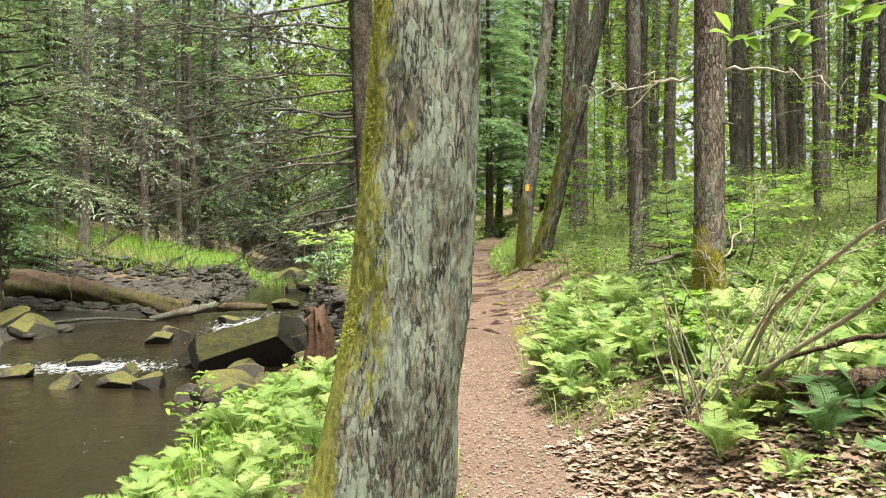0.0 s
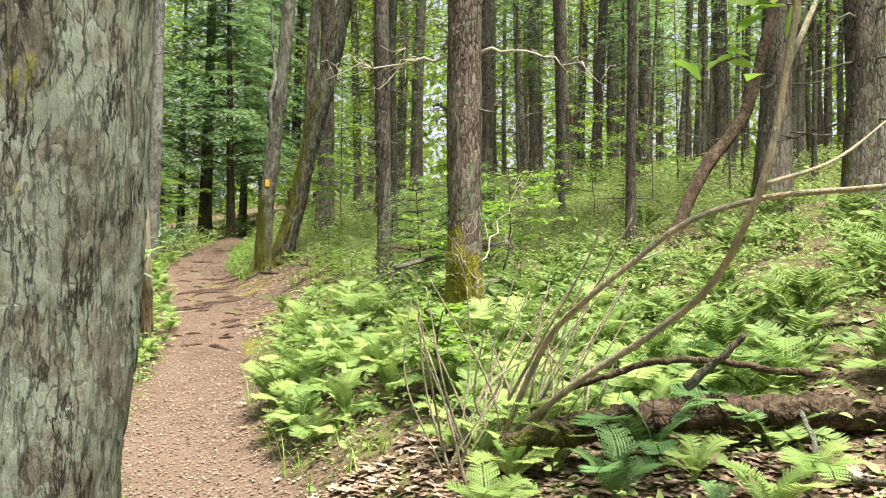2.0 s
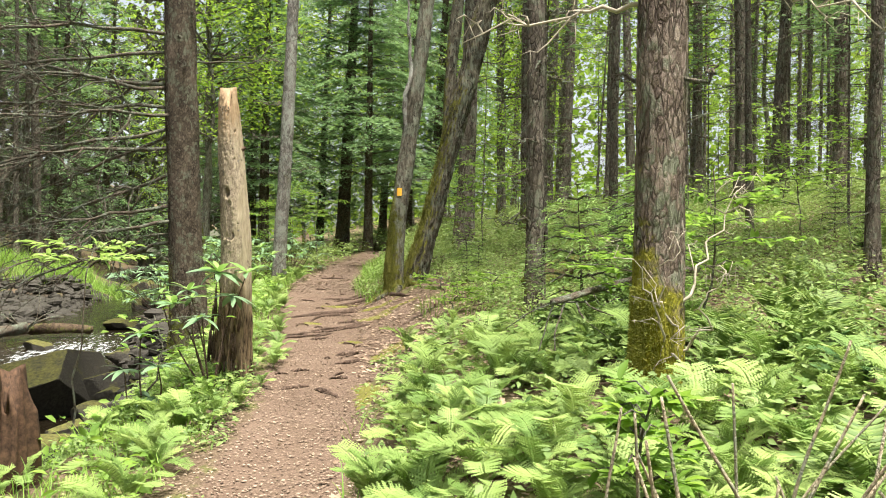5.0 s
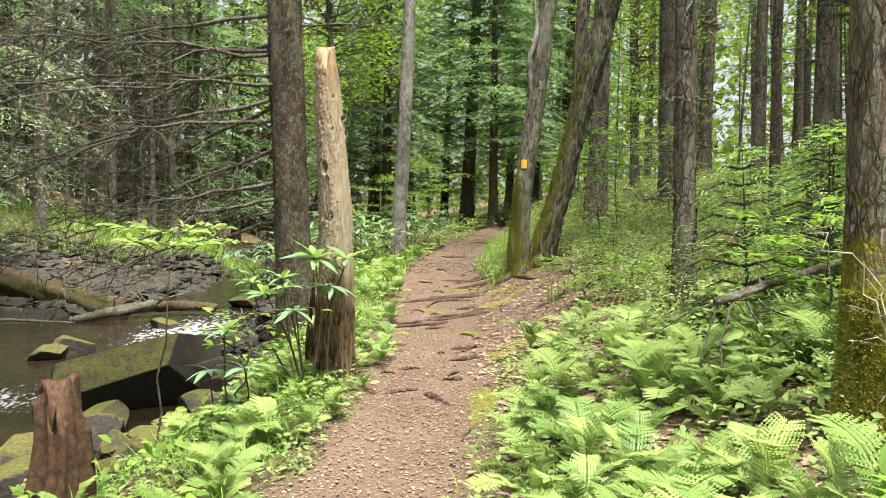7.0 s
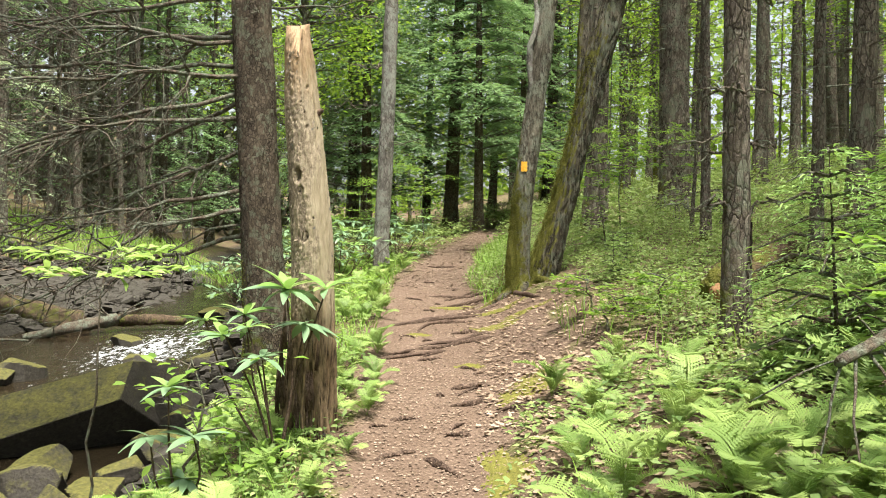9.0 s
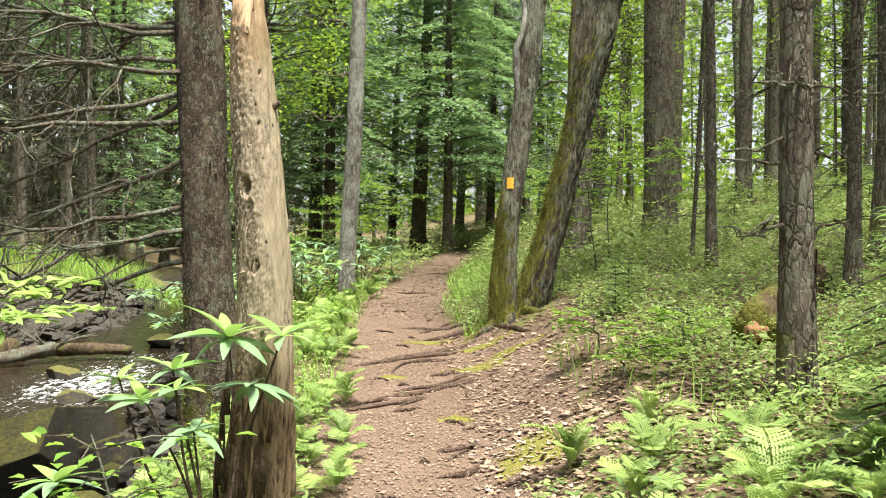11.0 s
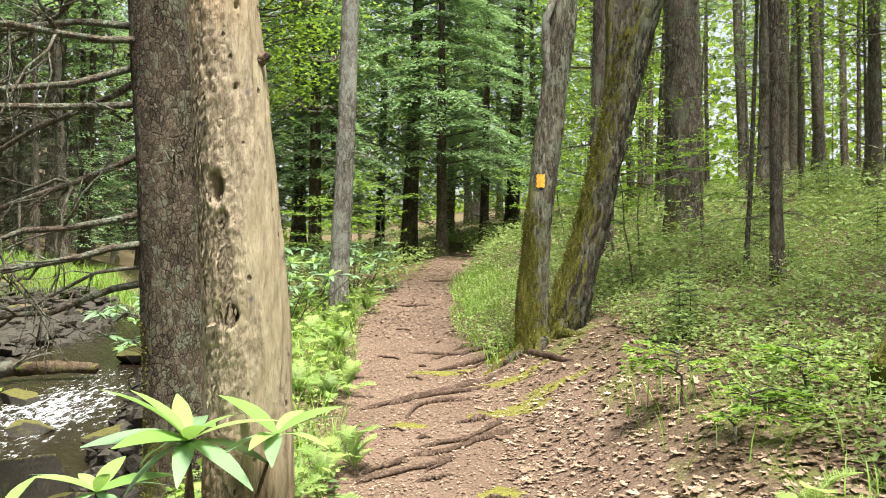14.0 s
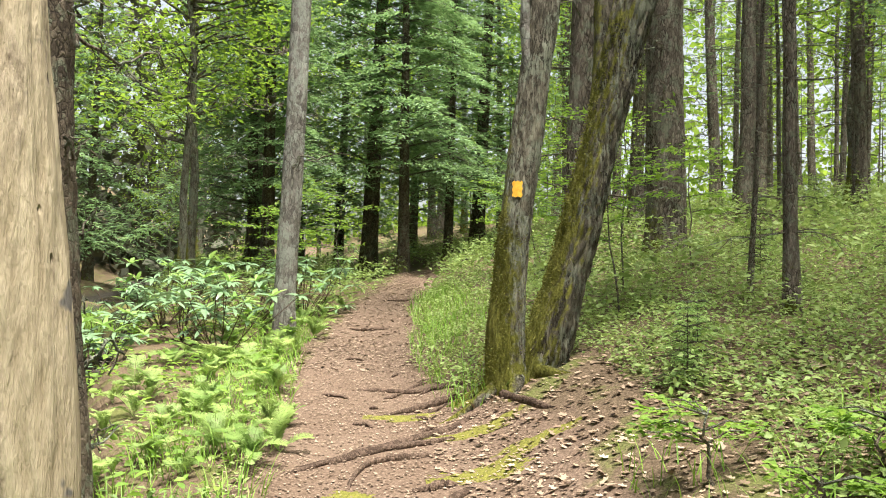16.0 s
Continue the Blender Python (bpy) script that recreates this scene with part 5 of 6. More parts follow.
# seed, x, y, z, size
BANK_ROCKS = ((3, -3.1, 13.3, -0.45, 0.36), (4, -2.4, 13.75, -0.38, 0.2), (5, -2.5, 13.2, -0.42, 0.3), (6, -2.2, 14.3, -0.3, 0.24), (7, -2.3, 15.1, -0.2, 0.26), (8, -1.85, 13.8, -0.25, 0.3), (9, -3.0, 18.8, -0.3, 0.3), (10, -6.0, 19.1, -0.42, 0.55), (11, -3.8, 17.6, -0.42, 0.28), (12, -5.82, 13.2, -0.5, 0.26), (13, -5.0, 13.3, -0.5, 0.3), (14, -4.5, 13.1, -0.5, 0.3), (15, -6.2, 18.6, -0.4, 0.4), (16, -7.1, 14.1, -0.5, 0.35), (17, -3.55, 12.1, -0.5, 0.34))
CREEK_ROCKS = ((18, -3.15, 12.3, -0.45, 0.4), (19, -2.75, 11.3, -0.4, 0.4), (20, -4.3, 15.5, -0.42, 0.45), (21, -3.3, 13.9, -0.4, 0.3), (22, -9.6, 19.6, -0.3, 0.6), (23, -10.4, 20.6, -0.2, 0.5), (24, -2.6, 18.2, -0.05, 0.42), (25, -2.3, 17.4, 0.0, 0.32), (26, -3.4, 21.5, -0.25, 0.35), (27, -4.6, 20.4, -0.38, 0.25), (28, -5.6, 22.6, -0.33, 0.3), (29, -4.9, 26.6, -0.1, 0.4), (30, -5.8, 33, -0.02, 0.4), (31, -7.0, 38, 0.12, 0.8), (32, -4.6, 31, 0.2, 0.5))
FAR_ROCKS = ((33, -5.4, 39.5, 0.35, 0.8), (34, -8.4, 37, 0.1, 0.7), (35, -5.4, 14.6, -0.5, 0.22), (36, -6.5, 15.4, -0.5, 0.24), (37, -2.0, 12.2, -0.3, 0.24), (38, -1.7, 12.9, -0.2, 0.26), (39, -2.3, 12.6, -0.4, 0.28), (40, -1.75, 11.4, -0.15, 0.24), (41, -2.1, 11.2, -0.35, 0.3), (42, -1.6, 14.6, -0.05, 0.34), (43, -1.9, 15.3, -0.1, 0.3), (44, -2.7, 12.9, -0.45, 0.22))
for k, x, y, z, s in BANK_ROCKS + CREEK_ROCKS + FAR_ROCKS:
    r = np.random.RandomState(k)
    rock(k, x, y, z, s * r.uniform(0.9, 1.3), s * r.uniform(0.8, 1.1), s * r.uniform(0.5, 0.75), r.uniform(0, 360), (r.uniform(-12, 12), r.uniform(-12, 12)))


def stone_field(name, n, xr, yr, size, label, seed, keep):
    """Flat creek stones, too many to count."""
    r = np.random.RandomState(seed)
    shapes = [rock_geo(seed + k, 1, 0.75, 0.36, 8, 9, 6, 0.0) for k in range(6)]
    g = Geo()
    for _ in range(n):
        x, y = r.uniform(*xr), r.uniform(*yr)
        if not keep(x, y):
            continue
        v, q = shapes[r.randint(6)]
        s = size * r.uniform(0.35, 1.2) ** 1.3
        m = np.array(pose(x, y, ground_z(x, y) + s * 0.14, r.uniform(-16, 16), r.uniform(-16, 16), r.uniform(0, 360)))
        g.add((v * s) @ m[:3, :3].T + m[:3, 3], q)
    tagged(part(name, g, M_STONE, smooth=False), label, "stones", kind="stuff")


stone_field("gravel_bar", 2300, (-17, -6.8), (24.2, 36.5), 0.3, "flat grey stones on the gravel bar", 91, lambda x, y: lerp(SHORE_L, y) - 8.5 < x < lerp(SHORE_L, y) + 0.3)
stone_field("shore_stones", 4200, (-3.9, -1.3), (10.5, 24), 0.22, "small grey stones at the foot of the bank", 92, lambda x, y: lerp(SHORE_R, y) - 0.9 < x < lerp(SHORE_R, y) + 0.8)
stone_field("creek_bed_stones", 700, (-9.5, -3), (12, 42), 0.26, "wet stones that break the creek surface", 93, lambda x, y: waves(x, y, 2.2, 7) > 0.1 and lerp(SHORE_L, y) - 0.5 < x < lerp(SHORE_R, y) - 0.2)


def log(name, label, line, r0, r1, mat, seed, sides=24, n=60, depth=0.02, group=""):
    """A fallen trunk or branch with worn bark."""
    r = np.random.RandomState(seed)
    p = smooth_line(line, n)
    p += np.cumsum(r.normal(0, 0.003, p.shape), 0)
    ph = r.uniform(0, 6, 4)
    s = np.linspace(0, 1, n)

    def rough(th, z, rr):
        q = np.arange(n)[:, None]
        return rr * (0.12 * np.sin(th * 3 + q * 0.11 + ph[0]) + 0.08 * np.sin(th * 7 - q * 0.23 + ph[1]) + depth * 3 * np.sin(th * 13 + q * 0.9 + ph[2]))

    o = Vector(p[0])
    ob = part(name, Geo().add(*tube(p - np.array(o), r0 + (r1 - r0) * s, sides, rough)), mat)
    ob.location = o
    return tagged(ob, label, "fallen wood", group)


log("fallen_log", "large mossy fallen log on the gravel bar", [(-13.8, 27.6, 0.45), (-11, 26.2, 0.25), (-8.9, 25.0, 0.0), (-7.3, 24.2, -0.2)], 0.48, 0.3, M_ROTTEN, 1)
log("fallen_log", "bare grey log beside the larger fallen log", [(-14, 25.2, -0.05), (-11, 24.4, -0.15), (-9.2, 23.6, -0.25)], 0.16, 0.1, M_TWIG, 2)
log("driftwood", "crooked grey driftwood branch at the water", [(-7.9, 23.0, -0.3), (-7.1, 23.5, -0.12), (-6.45, 24.2, -0.02)], 0.09, 0.14, M_TWIG, 3, 10)
log("driftwood", "dark driftwood log on the stones", [(-6.6, 24.3, -0.05), (-5.8, 24.5, -0.05), (-5.1, 24.6, -0.1)], 0.13, 0.1, M_ROTTEN, 4, 12)
for k in range(7):
    r = np.random.RandomState(500 + k)
    a = r.uniform(0.3, 2.8)
    log("driftwood_twig", "thin grey twig of driftwood", [(-6.45, 24.1, -0.05), (-6.45 + 0.5 * math.cos(a), 24.1 - 0.1, 0.2), (-6.45 + 0.9 * math.cos(a), 24.2, 0.15 + 0.3 * math.sin(a))], 0.025, 0.008, M_TWIG, 510 + k, 6, 12, group="driftwood twigs")
log("driftwood_branch", "pale bare branch in the shallow water", [(-10.2, 21.6, -0.32), (-8.8, 21.9, -0.2), (-7.6, 22.6, -0.3)], 0.05, 0.02, M_TWIG, 6, 8)
log("rotten_log", "rotten mossy log with hollow dark underside among ferns", [(1.6, 4.72, 0.76), (1.85, 4.58, 0.84), (2.2, 4.46, 0.89), (2.7, 4.3, 0.91), (3.4, 4.05, 0.93)], 0.055, 0.075, M_ROTTEN, 7, 30, 90, 0.05)
log("broken_branch", "dark broken branch lying over the rotten log", [(1.75, 4.75, 0.92), (2.1, 4.62, 1.07), (2.45, 4.45, 1.13), (2.9, 4.3, 1.1)], 0.012, 0.017, M_ROTTEN, 8, 10)
log("branch_stub", "pale broken stub on the rotten log", [(2.26, 4.32, 1.06), (2.34, 4.22, 1.16), (2.42, 4.12, 1.29)], 0.022, 0.013, M_TWIG, 9, 8, 16)
log("fallen_branch", "crooked brown branch in the leaf litter", [(2.75, 4.25, 0.98), (2.62, 4.0, 0.9), (2.48, 3.75, 0.82), (2.6, 3.5, 0.84), (2.9, 3.3, 0.95)], 0.01, 0.014, M_TWIG, 10, 8, 24)
log("fallen_pole", "broken grey pole leaning over ferns", [(2.13, 8.94, 1.45), (2.5, 9.3, 1.52), (2.95, 9.72, 1.6), (3.9, 10.6, 1.7)], 0.022, 0.034, M_TWIG, 12, 10, 30)
for k, e in enumerate(((1.95, 8.75, 0.95), (2.05, 8.6, 1.0), (2.5, 8.8, 1.2), (2.75, 9.0, 1.3), (1.85, 9.1, 1.25))):
    log("pole_twig", "thin dead twig of the broken pole", [(2.16 + 0.1 * k, 8.96 + 0.1 * k, 1.45), ((2.16 + e[0]) / 2, (8.96 + e[1]) / 2, (1.5 + e[2]) / 2), e], 0.008, 0.003, M_TWIG, 530 + k, 5, 10, group="pole twigs")
log("rotten_log", "short mossy rotten log with a crumbled orange end", [(2.9, 12.75, 1.5), (3.2, 13.15, 1.58), (3.65, 13.7, 1.7), (4.16, 14.4, 1.8)], 0.15, 0.13, M_MOSSLOG, 13)
log("rotten_wood", "crumbled orange-brown end of a rotten log", [(2.86, 12.66, 1.44), (2.92, 12.76, 1.47), (2.98, 12.9, 1.5)], 0.06, 0.11, M_BROKEN, 14, 18, 12, 0.06)
log("fallen_branch", "thin brown branch on the litter", [(2.75, 10.95, 1.38), (3.05, 11.0, 1.42), (3.4, 11.1, 1.5)], 0.03, 0.022, M_ROOT, 15, 8, 14)
log("fallen_branch", "thin brown branch among low plants", [(3.55, 16.6, 1.72), (3.8, 16.3, 1.78), (4.2, 16.2, 1.86)], 0.035, 0.03, M_ROOT, 16, 8, 14)
log("leaning_dead_log", "dark dead trunk leaning between the pines", [(5.0, 9.0, 1.5), (5.63, 9.2, 2.5), (6.2, 9.3, 3.1), (6.5, 9.35, 3.9), (7.3, 9.6, 6.0)], 0.07, 0.05, M_ROTTEN, 17, 10, 40)
log("fallen_log", "bare fallen trunk across the far slope", [(-9.0, 44, ground_z(-9, 44) + 0.2), (-7, 46, ground_z(-7, 46) + 0.25), (-5.0, 48, ground_z(-5, 48) + 0.2)], 0.2, 0.14, M_TWIG, 18, 10, 20)

# splintered reddish stump on the bank
sz = np.linspace(-0.5, 0.62, 46)
sr = np.interp(sz, [-0.5, -0.1, 0.3, 0.62], [0.19, 0.15, 0.115, 0.1])
stv, stq, stt = tube(np.stack([0.02 * np.sin(sz * 5), 0 * sz, sz], -1), sr, 40, lambda th, z, rr: rr * (0.2 * np.sin(th * 5 + 1) + 0.17 * np.sin(th * 11 + z * 3) + 0.05 * np.sin(th * 17)))
high = stv[:, 2] > 0.35
sa = np.arctan2(stv[:, 1], stv[:, 0])
stv[high, 2] -= (stv[high, 2] - 0.35) * np.clip(0.5 + 0.5 * np.sin(sa[high] * 4) + 0.3 * np.sin(sa[high] * 9 + 2), 0, 0.95)
stump = thing("stump", "splintered reddish-brown rotten stump on the creek bank", "stump", pose(-1.27, 8.62, ground_z(-1.27, 8.62) + 0.12))
part("trunk", Geo().add(stv, stq, stt), plain("red_rotten_wood", (0.02, 0.012, 0.008), (0.12, 0.068, 0.04), 0.9, 26), stump)


def root(points, r0, seed):
    """A tree root that lies half sunk in the path."""
    p = [(x, y, ground_z(x, y)) for x, y in points]
    r = np.random.RandomState(seed)
    q = smooth_line(p, 26)
    q[:, :2] += np.cumsum(r.normal(0, 0.006, (26, 2)), 0)
    for i in range(26):
        q[i, 2] = ground_z(q[i, 0], q[i, 1]) + 0.012 - 0.05 * (abs(i / 25 - 0.5) * 2) ** 4
    rad = r0 * (1 - 0.55 * np.linspace(0, 1, 26)) * (1 + 0.2 * np.sin(np.linspace(0, 9, 26) + seed))
    o = Vector(q[0])
    ob = part("root", Geo().add(*tube(q - np.array(o), rad, 10, lambda th, z, rr: rr * 0.15 * np.sin(th * 3 + seed))), M_ROOT)
    ob.location = o
    return tagged(ob, "worn brown tree root across the dirt path", "root", "roots across the path")


NEAR_ROOTS = (([(1.12, 14.36), (0.75, 14.11), (0.48, 13.9), (0.2, 13.82)], 0.03), ([(0.65, 13.86), (0.19, 13.57), (-0.08, 13.3)], 0.028), ([(1.3, 15.9), (0.75, 15.5), (0.37, 15.1), (0.0, 14.9)], 0.038), ([(1.55, 16.4), (1.0, 16.5), (0.55, 16.3)], 0.05), ([(1.0, 14.66), (0.67, 14.55)], 0.035), ([(0.95, 15.25), (0.47, 14.98), (0.33, 14.5)], 0.028), ([(1.15, 15.6), (0.47, 15.25), (-0.12, 14.75)], 0.03), ([(1.08, 14.62), (0.7, 14.2), (0.3, 14.0)], 0.026))
FAR_ROOTS = (([(1.0, 12.48), (0.66, 12.38)], 0.03), ([(0.98, 12.1), (0.8, 11.9), (0.6, 11.86)], 0.026), ([(0.48, 10.75), (0.6, 10.55), (0.72, 10.35)], 0.026), ([(0.8, 11.2), (0.58, 11.2)], 0.022), ([(0.34, 13.82), (0.05, 13.5)], 0.024), ([(1.5, 16.55), (0.9, 17.0), (0.3, 17.2)], 0.03), ([(1.5, 16.1), (1.6, 15.7), (1.75, 15.3)], 0.045), ([(0.9, 21.0), (0.6, 20.8), (0.3, 20.9)], 0.03), ([(1.6, 24.5), (1.2, 24.3), (0.9, 24.4)], 0.03))
for k, (pts, r0) in enumerate(NEAR_ROOTS + FAR_ROOTS):
    root(pts, r0, k)
for k in range(26):
    r = np.random.RandomState(900 + k)
    y = r.uniform(10.5, 19)
    x = lerp(PATH_X, y) + r.uniform(-0.5, 0.55)
    a = r.uniform(-0.5, 0.9)
    ln = r.uniform(0.12, 0.35)
    root([(x, y), (x + ln * 0.5 * math.cos(a), y + ln * 0.5 * math.sin(a)), (x + ln * math.cos(a), y + ln * math.sin(a) * 1.3)], r.uniform(0.01, 0.02), 30 + k)


def moss_patch(x, y, sx, sy, seed):
    n = 26
    u, w = np.meshgrid(np.linspace(-1, 1, n), np.linspace(-1, 1, n))
    r = np.random.RandomState(seed)
    ph = r.uniform(0, 6, 3)
    rad = np.sqrt(u * u + w * w) * (1 + 0.25 * np.sin(np.arctan2(w, u) * 3 + ph[0]) + 0.15 * np.sin(np.arctan2(w, u) * 7 + ph[1]))
    lift = 0.022 * (1 - rad) - 0.004 + 0.004 * r.normal(0, 1, u.shape)
    gx, gy = x + u * sx, y + w * sy
    v = np.stack([u * sx, w * sy, height(gx, gy) - ground_z(x, y) + np.maximum(lift, -0.03)], -1).reshape(-1, 3)
    i, j = np.meshgrid(np.arange(n - 1), np.arange(n - 1), indexing="ij")
    a = (i * n + j).ravel()
    ob = part("moss_patch", Geo().add(v, np.stack([a, a + 1, a + n + 1, a + n], -1)), M_MOSS)
    ob.location = (x, y, ground_z(x, y))
    return tagged(ob, "flat cushion of olive-green moss beside the path", "moss", "moss cushions")


M_MOSS = plain("olive_moss", (0.07, 0.07, 0.012), (0.21, 0.2, 0.045), 0.95, 70)
for k, q in enumerate(((1.2, 15.55, 0.4, 0.12), (1.15, 14.75, 0.35, 0.16), (0.75, 16.2, 0.3, 0.12), (1.25, 12.0, 0.25, 0.4), (0.95, 10.3, 0.16, 0.5), (0.35, 14.5, 0.15, 0.08), (1.5, 14.95, 0.3, 0.1), (1.45, 16.3, 0.3, 0.15), (0.85, 13.2, 0.14, 0.1))):
    moss_patch(*q, 40 + k)


# ---- branches, paint mark and shrubs ----
def dead_branch(parent, rng, a, b, r0, droop, name="dead_branch", mat=None, twig=1.0, label=""):
    """A long bare branch with forked twigs, one part of its tree."""
    g = Geo()
    n = 12
    p = wander(a, b, n, 0.13, rng, droop)
    g.add(*tube(p, np.linspace(r0, r0 * 0.2, n), 7))
    ob = part(name, g, mat or M_TWIG, parent, label)
    g = Geo()
    ln = np.linalg.norm(np.asarray(b) - np.asarray(a))
    main = unit(np.asarray(b, float) - np.asarray(a, float))
    for k in range(int(ln * 8 * twig)):
        i = rng.randint(2, n)
        d = unit(main + rng.normal(0, 0.55, 3) + np.array([0, 0, -0.12]))
        l2 = ln * rng.uniform(0.12, 0.4) * (1.1 - 0.5 * i / n)
        q = wander(p[i], p[i] + d * l2, 6, 0.12, rng, 0.12 * l2)
        rr = r0 * rng.uniform(0.28, 0.52)
        g.add(*tube(q, np.linspace(rr, rr * 0.3, 6), 4))
        for _ in range(3):
            j = rng.randint(1, 5)
            d2 = unit(d + rng.normal(0, 0.7, 3))
            g.add(*tube(wander(q[j], q[j] + d2 * l2 * rng.uniform(0.2, 0.55), 4, 0.05, rng, 0.05), np.linspace(rr * 0.5, rr * 0.18, 4), 3))
    if g.n:
        tagged(part("twig_spray", g, mat or M_TWIG, ob), kind="stuff")
    return ob


rng = np.random.RandomState(17)
# height, heading, length, droop
UPPER_BRANCHES = ((4.35, 176, 4.2, -0.3), (3.3, 172, 4.4, -0.25), (3.25, 192, 3.6, 0.1), (2.75, 188, 4.2, 1.25), (2.7, 170, 3.0, 1.5), (3.9, 200, 4.2, 0.2), (2.2, 184, 3.2, 1.1), (1.6, 190, 2.3, 0.65), (1.45, 178, 2.0, 1.0), (4.7, 186, 4.6, 0.0), (5.2, 172, 4.6, 0.3), (5.6, 195, 4.6, 0.5), (3.4, 150, 2.6, 0.2))
LOWER_BRANCHES = ((2.9, 215, 3.0, 0.7), (3.6, 20, 1.6, -0.4), (2.7, 60, 0.9, 0.0), (4.4, 330, 1.8, -0.5), (6.2, 180, 4.4, 1.0), (6.8, 200, 4.4, 1.4), (3.0, 180, 4.6, 0.9), (2.5, 195, 3.8, 1.3), (1.8, 186, 2.8, 0.9), (3.7, 183, 4.8, 0.6), (1.35, 186, 2.4, 0.9))
for z, ang, ln, dr in UPPER_BRANCHES + LOWER_BRANCHES:
    a = radians(ang + rng.uniform(-13, 13))
    x0 = float(np.interp(z, [0, 1.5, 4, 8], [0.02, -0.06, -0.18, -0.3]))
    s = np.array([x0 + 0.14 * math.cos(a), 0.14 * math.sin(a), z])
    e = s + np.array([math.cos(a) * ln, math.sin(a) * ln, (0.06 + rng.uniform(-0.12, 0.09)) * ln - 0.7 * dr])
    dead_branch(left_tree, rng, s, e, 0.025 if ln > 2 else 0.014, 0.5 * dr, label="long bare dead branch with fine twigs")
for z in np.arange(0.7, 6, 0.35):
    for k in range(3):
        a = rng.uniform(0, 6.28)
        s = np.array([-0.05 * z + 0.17 * math.cos(a), 0.17 * math.sin(a), z])
        dead_branch(left_tree, rng, s, s + np.array([math.cos(a), math.sin(a), 0.1]) * rng.uniform(0.12, 0.4), 0.012, 0.0, "branch_stub", twig=0.5)

# whorls of stubs and thin dead branches on the nearer conifers
for tree, r0, zs, reach in ((pine, 0.14, (1.75, 2.35, 3.1, 3.9), 0.18), (post, 0.09, (0.9, 1.35, 1.75, 2.4, 3.0, 3.6), 0.5), (big_pine, 0.28, (1.6, 2.4, 3.1, 3.8, 4.6, 5.4), 1.5), (pale, 0.12, (2.2, 2.9, 3.6, 4.4), 1.0)):
    for z in zs:
        for k in range(4):
            a = rng.uniform(0, 6.28)
            ln = reach * rng.uniform(0.3, 1.0)
            s = np.array([r0 * 0.9 * math.cos(a), r0 * 0.9 * math.sin(a), z + rng.uniform(-0.03, 0.03)])
            dead_branch(tree, rng, s, s + np.array([math.cos(a) * ln, math.sin(a) * ln, 0.12 * ln]), 0.012, 0.1 * ln, "branch_stub", twig=0.6)
pz = 3.17 - ground_z(2.42, 7.75)
M_BLEACHED = plain("bleached_dead_wood", (0.3, 0.26, 0.2), (0.5, 0.45, 0.36), 0.8, 30)
dead_branch(pine, rng, (-0.1, 0.02, pz), (-1.05, 0.5, pz - 0.12), 0.016, 0.03, "dead_branch", M_BLEACHED, 0.9, "bleached bare branch")
dead_branch(pine, rng, (0.1, -0.05, pz), (0.75, -0.6, pz - 0.12), 0.015, 0.02, "dead_branch", M_BLEACHED, 0.9, "bleached bare branch")
for k, (a, b) in enumerate((((0.1, -0.1, 0.55), (0.55, 0.1, 1.2)), ((0.05, -0.13, 0.3), (0.0, -0.3, 0.8)), ((0.1, -0.1, 0.25), (0.25, -0.3, 0.7)), ((0.1, -0.12, 0.2), (-0.25, -0.3, 0.75)))):
    dead_branch(pine, rng, a, b, 0.01, -0.02, "dead_twig", M_BLEACHED, 1.0, "bleached thin twig")
dead_branch(twin, rng, (0.06, 0.04, 2.3), (0.02, 0.1, 4.8), 0.05, 0.0, "limb", M_PALE, 0.1, "pale smooth limb")

# black scar on the slim spruce
g = Geo()
n, m2 = 30, 8
vv = []
for i in range(n):
    q = i / (n - 1)
    w = 0.55 * math.sin(math.pi * min(1, q * 1.05 + 0.02)) + 0.06 * math.sin(q * 37)
    for j in range(m2):
        a = radians(-35) + (j / (m2 - 1) - 0.5) * w * 2
        rr = 0.103 + 0.006 * math.sin(q * 40 + j)
        vv.append((rr * math.cos(a) - 0.01, rr * math.sin(a), 0.12 + 0.72 * q))
i, j = np.meshgrid(np.arange(n - 1), np.arange(m2 - 1), indexing="ij")
a = (i * m2 + j).ravel()
part("scar", g.add(vv, np.stack([a, a + 1, a + m2 + 1, a + m2], -1)), M_HOLE, post, "blackened bark scar")

# orange paint mark on the upright stem
bz = 2.76 - ground_z(1.62, 16.25)
vv = []
for i in range(9):
    for j in range(7):
        a = radians(-104) + (j / 6 - 0.5) * 0.5 * (1 + 0.12 * math.sin(i * 2.1))
        vv.append((0.01 + 0.15 * math.cos(a), 0.02 + 0.152 * math.sin(a), bz - 0.06 + 0.12 * i / 8 + 0.006 * math.sin(j * 2.3)))
i, j = np.meshgrid(np.arange(8), np.arange(6), indexing="ij")
a = (i * 7 + j).ravel()
part("paint_mark", Geo().add(vv, np.stack([a, a + 1, a + 8, a + 7], -1)), M_BLAZE, twin, "orange-yellow painted trail blaze")


def long_leaf(n=7):
    """A leathery leaf with a folded midrib and a bent tip."""
    q = np.linspace(0, 1, n)
    w = 0.5 * np.sin(np.pi * np.clip(q, 0.02, 0.985) ** 0.8) ** 0.8
    z = 0.12 * q - 0.3 * q**2
    v = np.concatenate([np.stack([q, w * 0.27, z + 0.045 * w], -1), np.stack([q, 0 * q, z], -1), np.stack([q, -w * 0.27, z + 0.045 * w], -1)])
    f = []
    for k in range(n - 1):
        f += [(k, n + k, n + k + 1, k + 1), (n + k, 2 * n + k, 2 * n + k + 1, n + k + 1)]
    return Geo().add(v, np.array(f))


